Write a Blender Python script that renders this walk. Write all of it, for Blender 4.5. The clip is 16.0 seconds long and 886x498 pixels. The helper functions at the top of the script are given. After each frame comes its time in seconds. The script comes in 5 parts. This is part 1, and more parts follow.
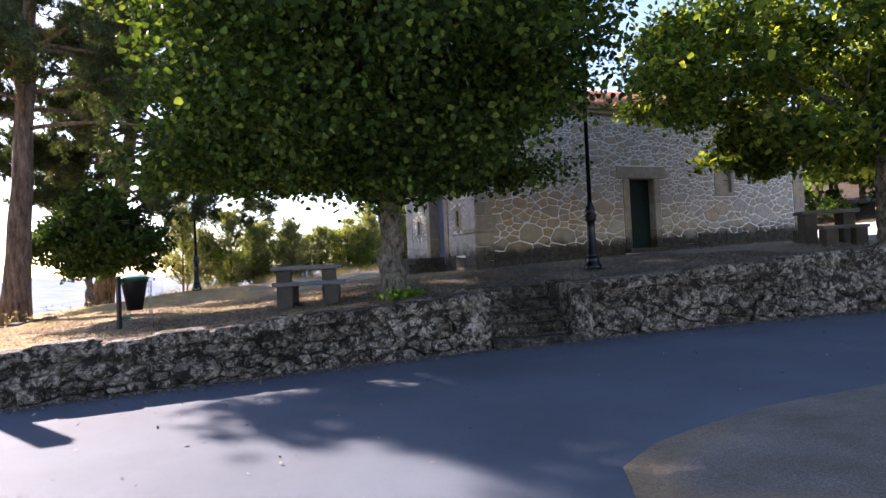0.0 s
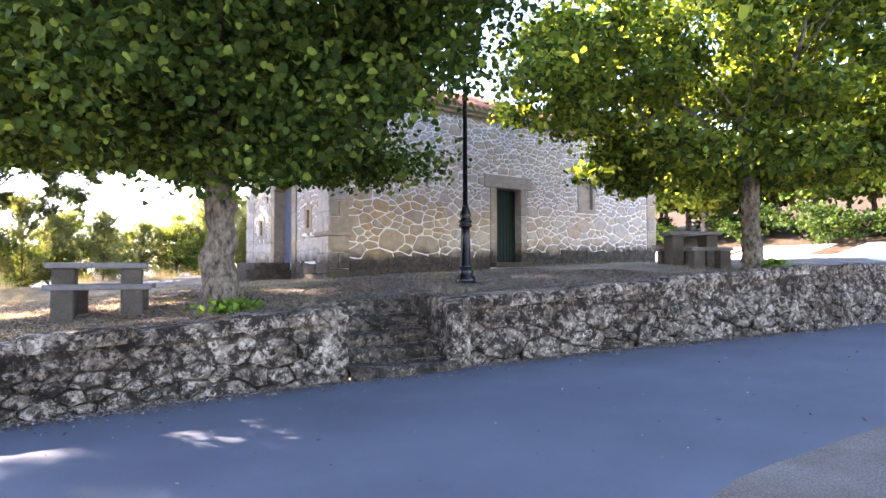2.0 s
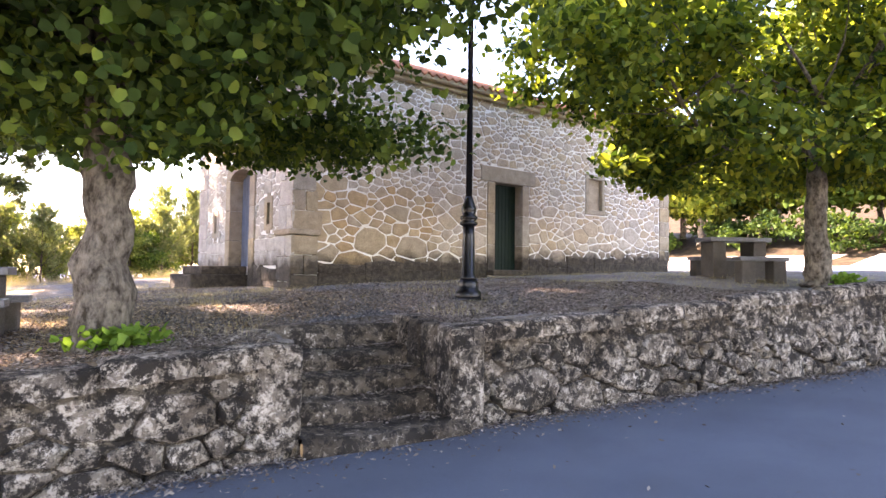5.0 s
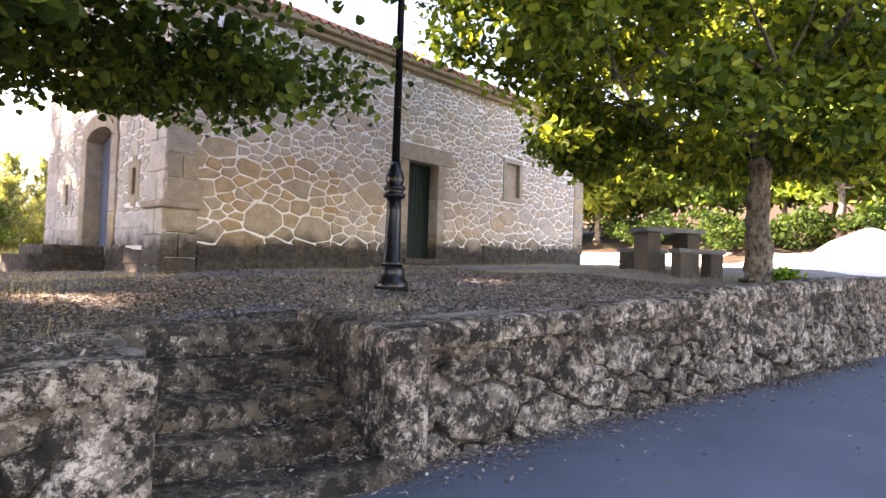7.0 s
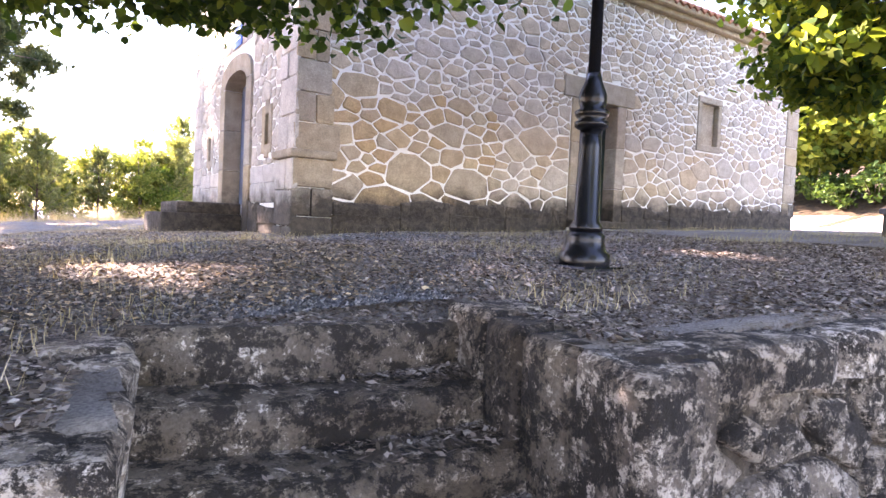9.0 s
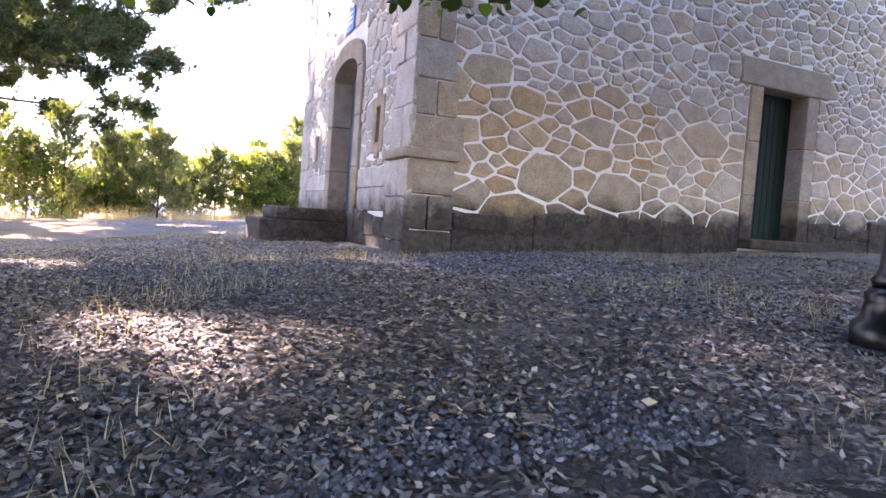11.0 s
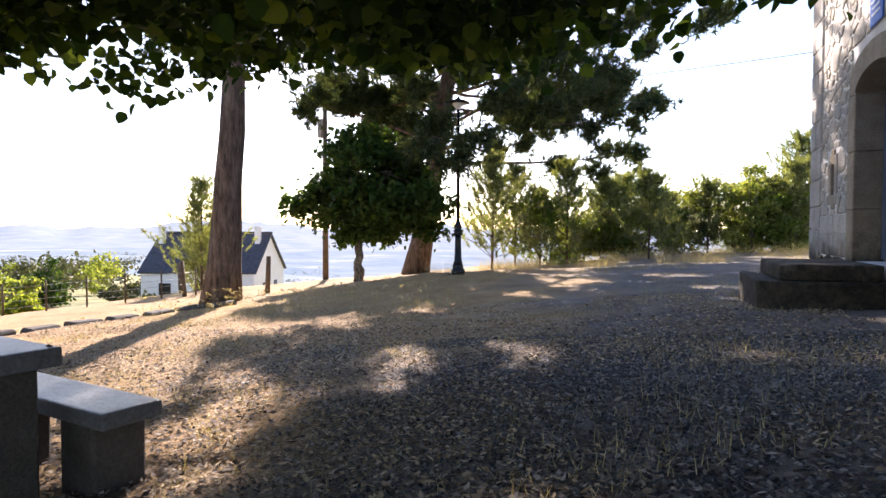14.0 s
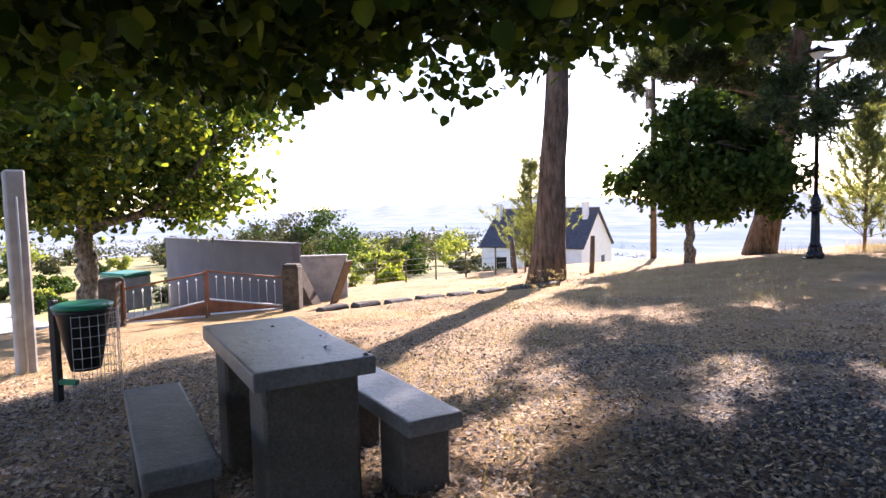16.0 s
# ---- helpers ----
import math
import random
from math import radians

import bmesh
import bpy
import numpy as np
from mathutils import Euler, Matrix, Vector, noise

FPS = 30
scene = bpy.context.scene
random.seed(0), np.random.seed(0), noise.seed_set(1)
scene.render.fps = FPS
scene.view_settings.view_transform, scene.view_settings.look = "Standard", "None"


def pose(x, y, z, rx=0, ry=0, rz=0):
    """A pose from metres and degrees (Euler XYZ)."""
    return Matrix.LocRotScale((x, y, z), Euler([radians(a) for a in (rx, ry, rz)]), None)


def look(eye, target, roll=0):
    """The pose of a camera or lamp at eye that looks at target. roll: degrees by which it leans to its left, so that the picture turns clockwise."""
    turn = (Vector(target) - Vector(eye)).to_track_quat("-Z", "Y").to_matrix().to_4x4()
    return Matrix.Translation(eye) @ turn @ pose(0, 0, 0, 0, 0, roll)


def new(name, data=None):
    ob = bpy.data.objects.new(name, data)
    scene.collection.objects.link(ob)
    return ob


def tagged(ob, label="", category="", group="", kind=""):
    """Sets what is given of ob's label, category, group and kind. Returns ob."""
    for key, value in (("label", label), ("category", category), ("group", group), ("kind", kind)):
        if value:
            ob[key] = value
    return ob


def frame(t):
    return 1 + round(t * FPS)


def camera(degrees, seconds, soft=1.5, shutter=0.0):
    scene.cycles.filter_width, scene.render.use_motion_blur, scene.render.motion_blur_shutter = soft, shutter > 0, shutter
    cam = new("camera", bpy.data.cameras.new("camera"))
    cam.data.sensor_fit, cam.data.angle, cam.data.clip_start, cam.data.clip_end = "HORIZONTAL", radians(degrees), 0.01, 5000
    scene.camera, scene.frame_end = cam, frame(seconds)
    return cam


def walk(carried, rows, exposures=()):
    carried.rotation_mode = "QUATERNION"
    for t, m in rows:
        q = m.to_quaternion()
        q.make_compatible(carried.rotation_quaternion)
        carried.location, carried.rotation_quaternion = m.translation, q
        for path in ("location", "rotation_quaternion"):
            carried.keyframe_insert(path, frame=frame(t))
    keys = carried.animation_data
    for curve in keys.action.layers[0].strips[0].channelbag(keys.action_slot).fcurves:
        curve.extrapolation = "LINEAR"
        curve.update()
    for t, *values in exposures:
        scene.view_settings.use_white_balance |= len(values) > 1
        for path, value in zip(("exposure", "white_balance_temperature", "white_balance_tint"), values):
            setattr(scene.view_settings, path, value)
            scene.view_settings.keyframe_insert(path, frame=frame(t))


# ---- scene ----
cam = camera(71.4, 16.0)
PATH = [
    (0, (0.927, 0.535, 1.275), (1.645, 2.401, 1.325), -2.6),
    (0.5, (1.017, 0.987, 1.258), (1.735, 2.853, 1.304), -1.6),
    (1, (1.201, 1.443, 1.256), (2.067, 3.244, 1.323), -2.0),
    (1.5, (1.418, 1.985, 1.216), (2.533, 3.644, 1.288), -0.7),
    (2, (1.646, 2.459, 1.227), (2.797, 4.093, 1.302), -0.2),
    (2.5, (1.848, 2.896, 1.257), (3.036, 4.503, 1.339), 1.2),
    (3, (2.034, 3.289, 1.313), (3.209, 4.905, 1.392), 0.7),
    (5.5, (3.229, 5.171, 1.345), (4.467, 6.738, 1.438), 0.8),
    (6, (3.448, 5.566, 1.287), (4.828, 7.009, 1.39), 0.7),
    (6.5, (3.695, 5.983, 1.292), (5.174, 7.327, 1.38), 2.2),
    (7, (3.799, 6.289, 1.269), (5.265, 7.648, 1.337), 1.9),
    (7.5, (3.99, 6.593, 1.26), (5.35, 8.059, 1.268), 2.1),
    (8, (4.354, 7.046, 1.287), (5.623, 8.592, 1.257), 2.3),
    (10.5, (5.416, 9.332, 1.272), (6.303, 11.122, 1.177), 3.8),
    (11, (5.496, 9.622, 1.434), (6.304, 11.449, 1.345), 4.1),
    (11.5, (5.66, 9.825, 1.58), (6.326, 11.709, 1.506), 3.3),
    (12, (5.653, 9.927, 1.66), (6.263, 11.83, 1.591), 2.6),
    (12.5, (5.72, 10.17, 1.757), (6.094, 12.134, 1.693), 2.4),
    (13, (5.713, 10.287, 1.789), (5.893, 12.278, 1.723), 1.8),
    (13.5, (5.766, 10.458, 1.885), (5.594, 12.449, 1.823), 1.0),
    (14, (5.66, 10.67, 1.852), (4.973, 12.547, 1.789), 0.1),
    (14.5, (5.551, 10.808, 1.977), (4.385, 12.429, 1.86), -0.7),
    (15, (5.588, 10.925, 1.995), (4.144, 12.299, 1.839), -1.9),
    (15.5, (5.589, 10.994, 2.01), (4.067, 12.283, 1.856), -2.2),
    (16, (5.583, 11.005, 2.017), (4.054, 12.287, 1.88), -1.4),
]
EXPOSURES = [(0, 1.95, 6600, 29), (0.9, 2.2, 6600, 30), (1.5, 3.6, 6900, 32), (2.1, 3.6, 6900, 32), (3, 3.8, 7300, 33), (5.5, 3.65, 7900, 36), (7, 3.55, 8000, 36), (7.6, 4.05, 7500, 37), (8, 4.25, 7400, 38),
             (10.5, 3.45, 6600, 41), (11.5, 3.3, 6500, 40), (12, 3.0, 6500, 37), (12.6, 2.85, 6500, 35), (13, 2.65, 6400, 32), (13.5, 2.0, 6500, 27), (14.2, 1.8, 6600, 25), (15, 1.9, 6500, 30), (16, 2.0, 6350, 31)]
walk(cam, [(t, look(e, g, r)) for t, e, g, r in PATH], EXPOSURES)

# ---- world and sun ----
SUN_EL, SUN_AZ = 28.0, -28.0
world = bpy.data.worlds.new("sky")
scene.world = world
world.use_nodes = True
wn = world.node_tree
sky = wn.nodes.new("ShaderNodeTexSky")
sky.sky_type, sky.sun_disc = "NISHITA", False
sky.sun_elevation, sky.sun_rotation = radians(SUN_EL), radians(SUN_AZ)
sky.air_density, sky.dust_density, sky.ozone_density = 1.0, 0.35, 2.0
wn.nodes["Background"].inputs[1].default_value = 0.10
wn.links.new(sky.outputs[0], wn.nodes["Background"].inputs[0])
sun_data = bpy.data.lights.new("sun", "SUN")
sun_data.energy, sun_data.angle, sun_data.color = 5.0, radians(0.55), (1.0, 0.93, 0.82)
sun = new("sun", sun_data)
SUN_DIR = Vector((math.sin(radians(SUN_AZ)) * math.cos(radians(SUN_EL)), math.cos(radians(SUN_AZ)) * math.cos(radians(SUN_EL)), math.sin(radians(SUN_EL))))
sun.matrix_world = look(SUN_DIR * 60, (0, 0, 0))


# ---- materials ----
class Mat:
    """A node material with a few short cuts."""

    def __init__(self, name, rough=0.8, metal=0.0, spec=0.3):
        self.m = bpy.data.materials.new(name)
        self.m.use_nodes = True
        self.t = self.m.node_tree
        self.b = self.t.nodes["Principled BSDF"]
        self.b.inputs["Roughness"].default_value = rough
        self.b.inputs["Metallic"].default_value = metal
        self.b.inputs["Specular IOR Level"].default_value = spec
        self.pos = self.n("ShaderNodeNewGeometry").outputs["Position"]

    def n(self, kind):
        return self.t.nodes.new(kind)

    def link(self, a, b):
        self.t.links.new(a, b)

    def noise(self, scale, detail=4.0, rough=0.6, stretch=None):
        n = self.n("ShaderNodeTexNoise")
        n.inputs["Scale"].default_value, n.inputs["Detail"].default_value, n.inputs["Roughness"].default_value = scale, detail, rough
        src = self.pos
        if stretch:
            v = self.n("ShaderNodeVectorMath")
            v.operation = "MULTIPLY"
            v.inputs[1].default_value = stretch
            self.link(self.pos, v.inputs[0])
            src = v.outputs[0]
        self.link(src, n.inputs["Vector"])
        return n.outputs["Fac"]

    def voronoi(self, scale, feature="F1"):
        n = self.n("ShaderNodeTexVoronoi")
        n.feature = feature
        n.inputs["Scale"].default_value = scale
        self.link(self.pos, n.inputs["Vector"])
        return n.outputs["Distance"]

    def ramp(self, fac, stops):
        n = self.n("ShaderNodeValToRGB")
        els = n.color_ramp.elements
        while len(els) < len(stops):
            els.new(0.5)
        for el, (p, c) in zip(els, stops):
            el.position = p
            el.color = (*c, 1) if len(c) == 3 else c
        self.link(fac, n.inputs[0])
        return n.outputs[0]

    def mix(self, fac, a, b, mode="MIX"):
        n = self.n("ShaderNodeMix")
        n.data_type, n.blend_type = "RGBA", mode
        for val, sock in ((fac, n.inputs[0]), (a, n.inputs[6]), (b, n.inputs[7])):
            if isinstance(val, (int, float)):
                sock.default_value = val
            elif isinstance(val, tuple):
                sock.default_value = (*val, 1)
            else:
                self.link(val, sock)
        return n.outputs[2]

    def math(self, op, a, b=0.0):
        n = self.n("ShaderNodeMath")
        n.operation = op
        for val, sock in ((a, n.inputs[0]), (b, n.inputs[1])):
            if isinstance(val, (int, float)):
                sock.default_value = val
            else:
                self.link(val, sock)
        return n.outputs[0]

    def x(self):
        n = self.n("ShaderNodeSeparateXYZ")
        self.link(self.pos, n.inputs[0])
        return n.outputs[0]

    def z(self):
        n = self.n("ShaderNodeSeparateXYZ")
        self.link(self.pos, n.inputs[0])
        return n.outputs[2]

    def random(self):
        return self.n("ShaderNodeObjectInfo").outputs["Random"]

    def island(self):
        return self.n("ShaderNodeNewGeometry").outputs["Random Per Island"]

    def color(self, c):
        if isinstance(c, tuple):
            self.b.inputs["Base Color"].default_value = (*c, 1)
        else:
            self.link(c, self.b.inputs["Base Color"])
        return self

    def bump(self, height, strength=0.5, distance=0.02):
        n = self.n("ShaderNodeBump")
        n.inputs["Strength"].default_value, n.inputs["Distance"].default_value = strength, distance
        self.link(height, n.inputs["Height"])
        self.link(n.outputs[0], self.b.inputs["Normal"])
        return self

    def leafy(self, c, amount=0.45):
        """Lets light through, as thin leaves do."""
        tr = self.n("ShaderNodeBsdfTranslucent")
        mx = self.n("ShaderNodeMixShader")
        mx.inputs[0].default_value = amount
        self.link(c, tr.inputs[0])
        self.link(self.b.outputs[0], mx.inputs[1])
        self.link(tr.outputs[0], mx.inputs[2])
        self.link(mx.outputs[0], self.t.nodes["Material Output"].inputs[0])
        return self


def simple(name, c, rough=0.6, metal=0.0, vary=0.25, scale=6.0, bump=0.2):
    k = Mat(name, rough, metal)
    lo, hi = tuple(v * (1 - vary) for v in c), tuple(min(1, v * (1 + vary)) for v in c)
    n = k.noise(scale, 6)
    k.color(k.ramp(n, [(0.3, lo), (0.7, hi)]))
    if bump:
        k.bump(k.noise(scale * 12, 3), bump, 0.005)
    return k.m


def granite(name, cols, rand=True, stain=None, lichen=0.0, bump=0.6, fine=55.0, rough=0.88):
    """Speckled stone; every piece takes a tint of its own between the colours."""
    k = Mat(name, rough, 0, 0.3)
    steps = [(i / max(1, len(cols) - 1), c) for i, c in enumerate(cols)]
    base = k.ramp(k.island() if rand == "island" else k.random() if rand else k.noise(1.3, 5), steps)
    grain = k.ramp(k.noise(fine, 5, 0.75), [(0.3, (0.55, 0.55, 0.55)), (0.7, (1.15, 1.15, 1.15))])
    c = k.mix(1.0, base, grain, "MULTIPLY")
    blot = k.ramp(k.noise(5.0, 5), [(0.35, (0.72, 0.7, 0.68)), (0.65, (1.05, 1.05, 1.05))])
    c = k.mix(0.8, c, blot, "MULTIPLY")
    if lichen:
        spots = k.ramp(k.noise(14.0, 9, 0.82), [(0.61 - 0.12 * lichen, (0, 0, 0)), (0.65 - 0.12 * lichen, (1, 1, 1))])
        c = k.mix(k.math("MULTIPLY", spots, k.math("MULTIPLY", k.noise(1.7, 4), 1.5)), c, (0.58, 0.53, 0.47))
        moss = k.ramp(k.noise(6.5, 9, 0.85), [(0.48, (0, 0, 0)), (0.525, (1, 1, 1))])
        c = k.mix(moss, c, (0.026, 0.022, 0.018))
        c = k.mix(1.0, c, k.ramp(k.noise(1.1, 5, 0.65), [(0.38, (0.42, 0.37, 0.31)), (0.6, (1.1, 1.05, 0.98))]), "MULTIPLY")
    if stain:
        lo, hi, col = stain
        wob = k.math("ADD", k.math("ADD", k.z(), k.math("MULTIPLY", k.x(), -0.04)), k.math("MULTIPLY", k.noise(3.4, 7, 0.7), 0.9))
        fac = k.ramp(k.math("DIVIDE", k.math("SUBTRACT", wob, lo), hi - lo), [(0.4, (1, 1, 1)), (1.0, (0, 0, 0))])
        moss = k.ramp(k.noise(7.0, 8, 0.8), [(0.42, col), (0.72, (0.115, 0.093, 0.068))])
        c = k.mix(k.math("MULTIPLY", fac, 0.94), c, moss)
    k.color(c)
    h = k.math("ADD", k.noise(14, 6, 0.7), k.math("MULTIPLY", k.noise(fine, 4), 0.4))
    k.bump(h, bump, 0.03)
    return k.m


STAIN = (1.34, 1.98, (0.03, 0.025, 0.019))
M_STONE_LOW = granite("granite_warm", [(0.55, 0.42, 0.265), (0.57, 0.39, 0.20), (0.51, 0.42, 0.31), (0.63, 0.48, 0.29), (0.50, 0.41, 0.29), (0.56, 0.385, 0.215)], stain=STAIN)
M_STONE_UP = granite("granite_grey", [(0.56, 0.49, 0.39), (0.64, 0.56, 0.46), (0.63, 0.52, 0.37), (0.53, 0.47, 0.39)], stain=STAIN)
M_STONE_REST = granite("granite_mixed", [(0.58, 0.50, 0.40), (0.61, 0.47, 0.31), (0.55, 0.48, 0.40), (0.65, 0.57, 0.46), (0.62, 0.50, 0.34)], rand="island", stain=STAIN)
M_DRESSED = granite("granite_dressed", [(0.50, 0.41, 0.29), (0.44, 0.37, 0.28), (0.54, 0.42, 0.26), (0.50, 0.45, 0.37)], stain=STAIN, bump=0.7)
# Front stones: whitish tinge, plus the western sky's light put into their colour.
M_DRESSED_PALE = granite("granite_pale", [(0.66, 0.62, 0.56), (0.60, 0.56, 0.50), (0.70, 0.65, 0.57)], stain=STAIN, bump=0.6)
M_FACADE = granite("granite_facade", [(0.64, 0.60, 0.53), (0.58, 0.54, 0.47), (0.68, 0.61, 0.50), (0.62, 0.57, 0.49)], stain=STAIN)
M_PLINTH = granite("granite_plinth", [(0.50, 0.43, 0.32), (0.44, 0.38, 0.30), (0.53, 0.44, 0.31)], stain=(1.36, 2.02, (0.016, 0.013, 0.010)), bump=1.0)
M_RUBBLE = granite("granite_lichen", [(0.19, 0.165, 0.137), (0.28, 0.245, 0.205), (0.14, 0.12, 0.10)], lichen=0.95, bump=1.0)
M_STEP = granite("granite_step", [(0.13, 0.11, 0.088), (0.18, 0.155, 0.122)], lichen=0.5, bump=1.0)
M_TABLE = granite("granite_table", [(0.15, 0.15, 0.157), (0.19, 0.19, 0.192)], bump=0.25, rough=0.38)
# Shade under the slabs is put into this darker stone; kerb shares it.
M_TABLE_DARK = granite("granite_rough_shaded", [(0.10, 0.087, 0.072), (0.13, 0.115, 0.097)], bump=0.9)
M_CONCRETE = simple("concrete", (0.36, 0.35, 0.33), 0.9, vary=0.25, scale=4, bump=0.3)

k = Mat("mortar", 0.95)
k.color(k.mix(k.ramp(k.noise(2.2, 5), [(0.4, (0, 0, 0)), (0.75, (1, 1, 1))]), (0.86, 0.84, 0.79), (0.70, 0.68, 0.62)))
k.bump(k.noise(30, 5), 0.5, 0.01)
M_MORTAR = k.m

k = Mat("asphalt", 0.85, 0, 0.35)
ag = k.ramp(k.noise(160, 3, 0.8), [(0.3, (0.060, 0.074, 0.096)), (0.7, (0.114, 0.136, 0.17))])
c = k.mix(0.7, ag, k.ramp(k.noise(0.7, 5), [(0.3, (0.75, 0.75, 0.78)), (0.7, (1.2, 1.2, 1.2))]), "MULTIPLY")
c = k.mix(k.ramp(k.noise(22, 3, 0.9), [(0.70, (0, 0, 0)), (0.74, (1, 1, 1))]), c, (0.22, 0.20, 0.16))
k.color(c)
k.bump(k.noise(130, 3), 0.5, 0.006)
M_ASPHALT = k.m

k = Mat("ground_dry", 0.95, 0, 0.15)
straw = k.ramp(k.noise(38, 6, 0.8), [(0.25, (0.11, 0.078, 0.05)), (0.5, (0.42, 0.295, 0.165)), (0.75, (0.72, 0.55, 0.33))])
gravel = k.ramp(k.noise(70, 5, 0.8), [(0.3, (0.085, 0.08, 0.078)), (0.7, (0.37, 0.355, 0.345))])
along = k.math("ADD", k.math("MULTIPLY", k.x(), 0.14), k.math("MULTIPLY", k.noise(0.45, 5), 1.5))
patch = k.ramp(k.math("SUBTRACT", along, 0.7), [(0.38, (0, 0, 0)), (0.75, (1, 1, 1))])
c = k.mix(patch, straw, gravel)
tone = k.ramp(k.noise(1.6, 5), [(0.3, (0.75, 0.66, 0.55)), (0.7, (1.15, 1.12, 1.05))])
c = k.mix(0.9, c, tone, "MULTIPLY")
k.color(c)
k.bump(k.math("ADD", k.noise(45, 6, 0.8), k.noise(8, 4)), 0.9, 0.03)
M_GROUND = k.m

k = Mat("valley", 0.95, 0, 0.1)
c = k.ramp(k.noise(0.035, 8, 0.7), [(0.3, (0.06, 0.085, 0.045)), (0.48, (0.22, 0.21, 0.09)), (0.62, (0.40, 0.34, 0.16)), (0.8, (0.09, 0.115, 0.065))])
k.color(k.mix(0.6, c, k.ramp(k.noise(0.4, 6, 0.7), [(0.3, (0.6, 0.6, 0.6)), (0.7, (1.2, 1.2, 1.1))]), "MULTIPLY"))
M_VALLEY = k.m

# Distant valley floor: aerial haze is painted into this pale blue colour.
k = Mat("valley_far_hazed", 0.95, 0, 0.0)
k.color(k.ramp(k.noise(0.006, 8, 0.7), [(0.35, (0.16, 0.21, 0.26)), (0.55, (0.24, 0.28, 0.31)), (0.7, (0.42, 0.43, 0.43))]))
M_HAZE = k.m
k = Mat("bank_soil", 0.95, 0, 0.1)
k.color(k.ramp(k.noise(2.5, 7, 0.7), [(0.3, (0.03, 0.024, 0.016)), (0.7, (0.11, 0.08, 0.05))]))
k.bump(k.noise(8, 6), 0.8, 0.05)
M_BANK = k.m
k = Mat("sand_heap", 0.95, 0, 0.1)
k.color(k.ramp(k.noise(5, 6, 0.7), [(0.3, (0.18, 0.16, 0.135)), (0.7, (0.31, 0.28, 0.245))]))
k.bump(k.noise(18, 6, 0.7), 0.9, 0.06)
M_HEAP = k.m
k = Mat("sand", 0.95, 0, 0.1)
k.color(k.ramp(k.noise(6, 6, 0.7), [(0.3, (0.50, 0.45, 0.38)), (0.7, (0.68, 0.63, 0.55))]))
k.bump(k.noise(25, 5), 0.6, 0.02)
M_SAND = k.m


def leaf_mat(name, dark, mid, bright, amount=0.5):
    k = Mat(name, 0.62, 0, 0.1)
    c = k.ramp(k.island(), [(0.0, dark), (0.55, mid), (1.0, bright)])
    c2 = k.mix(0.7, c, k.ramp(k.noise(0.9, 3), [(0.35, (0.8, 0.85, 0.7)), (0.65, (1.1, 1.05, 1.0))]), "MULTIPLY")
    k.color(c2)
    tc = k.mix(1.0, c2, (2.0, 1.85, 0.65), "MULTIPLY")
    k.leafy(tc, amount)
    return k.m


M_LEAF = leaf_mat("leaf_linden", (0.06, 0.11, 0.022), (0.11, 0.175, 0.035), (0.19, 0.25, 0.055), 0.3)
M_LEAF_Y = leaf_mat("leaf_yellowish", (0.08, 0.12, 0.025), (0.15, 0.20, 0.042), (0.29, 0.32, 0.075), 0.55)
M_LEAF_D = leaf_mat("leaf_dark", (0.02, 0.045, 0.013), (0.04, 0.078, 0.02), (0.075, 0.118, 0.03), 0.24)
M_NEEDLE = leaf_mat("needles", (0.03, 0.05, 0.03), (0.06, 0.085, 0.045), (0.10, 0.12, 0.06), 0.25)
M_NEEDLE_Y = leaf_mat("needles_young", (0.11, 0.14, 0.075), (0.17, 0.20, 0.11), (0.25, 0.275, 0.16), 0.42)
M_SHRUB = leaf_mat("leaf_shrub", (0.10, 0.14, 0.045), (0.17, 0.215, 0.07), (0.27, 0.29, 0.11), 0.48)
M_SCRUB = leaf_mat("leaf_scrub", (0.06, 0.068, 0.04), (0.095, 0.105, 0.06), (0.15, 0.15, 0.09), 0.12)
M_FRESH = leaf_mat("leaf_fresh", (0.07, 0.15, 0.03), (0.12, 0.23, 0.045), (0.19, 0.31, 0.07), 0.4)
M_GRASS = leaf_mat("grass_dry", (0.28, 0.23, 0.16), (0.40, 0.34, 0.25), (0.52, 0.46, 0.36), 0.25)


def bark_mat(name, a, b, scale=7.0, stretch=(1, 1, 0.3)):
    k = Mat(name, 0.92, 0, 0.15)
    n = k.noise(scale, 7, 0.7, stretch)
    k.color(k.mix(0.6, k.ramp(n, [(0.37, a), (0.63, b)]), k.ramp(k.noise(3, 4), [(0.3, (0.6, 0.6, 0.55)), (0.7, (1.2, 1.2, 1.15))]), "MULTIPLY"))
    k.bump(n, 1.0, 0.05)
    return k.m


M_BARK = bark_mat("bark_grey", (0.045, 0.036, 0.027), (0.27, 0.235, 0.195), 13, (1, 1, 0.6))
M_BARK_PINE = bark_mat("bark_pine", (0.06, 0.045, 0.035), (0.22, 0.16, 0.125), 9, (1, 1, 0.22))
M_IRON = simple("cast_iron_black", (0.006, 0.0065, 0.008), 0.27, 0.0, 0.3, 9, 0.15)
M_DOOR_GREEN = simple("paint_dark_green", (0.004, 0.017, 0.011), 0.7, 0, 0.25, 3, 0.2)
M_DOOR_GREY = simple("paint_blue_grey", (0.10, 0.125, 0.17), 0.5, 0, 0.25, 3, 0.2)
M_TILE = simple("clay_tile", (0.42, 0.17, 0.09), 0.85, 0, 0.35, 4, 0.5)
M_WHITE = simple("white_render", (0.80, 0.80, 0.78), 0.85, 0, 0.06, 2, 0.1)
M_SLATE = simple("slate_roof", (0.07, 0.07, 0.08), 0.7, 0, 0.3, 3, 0.3)
M_BLOCK = simple("grey_render", (0.13, 0.13, 0.15), 0.9, 0, 0.15, 1.5, 0.3)
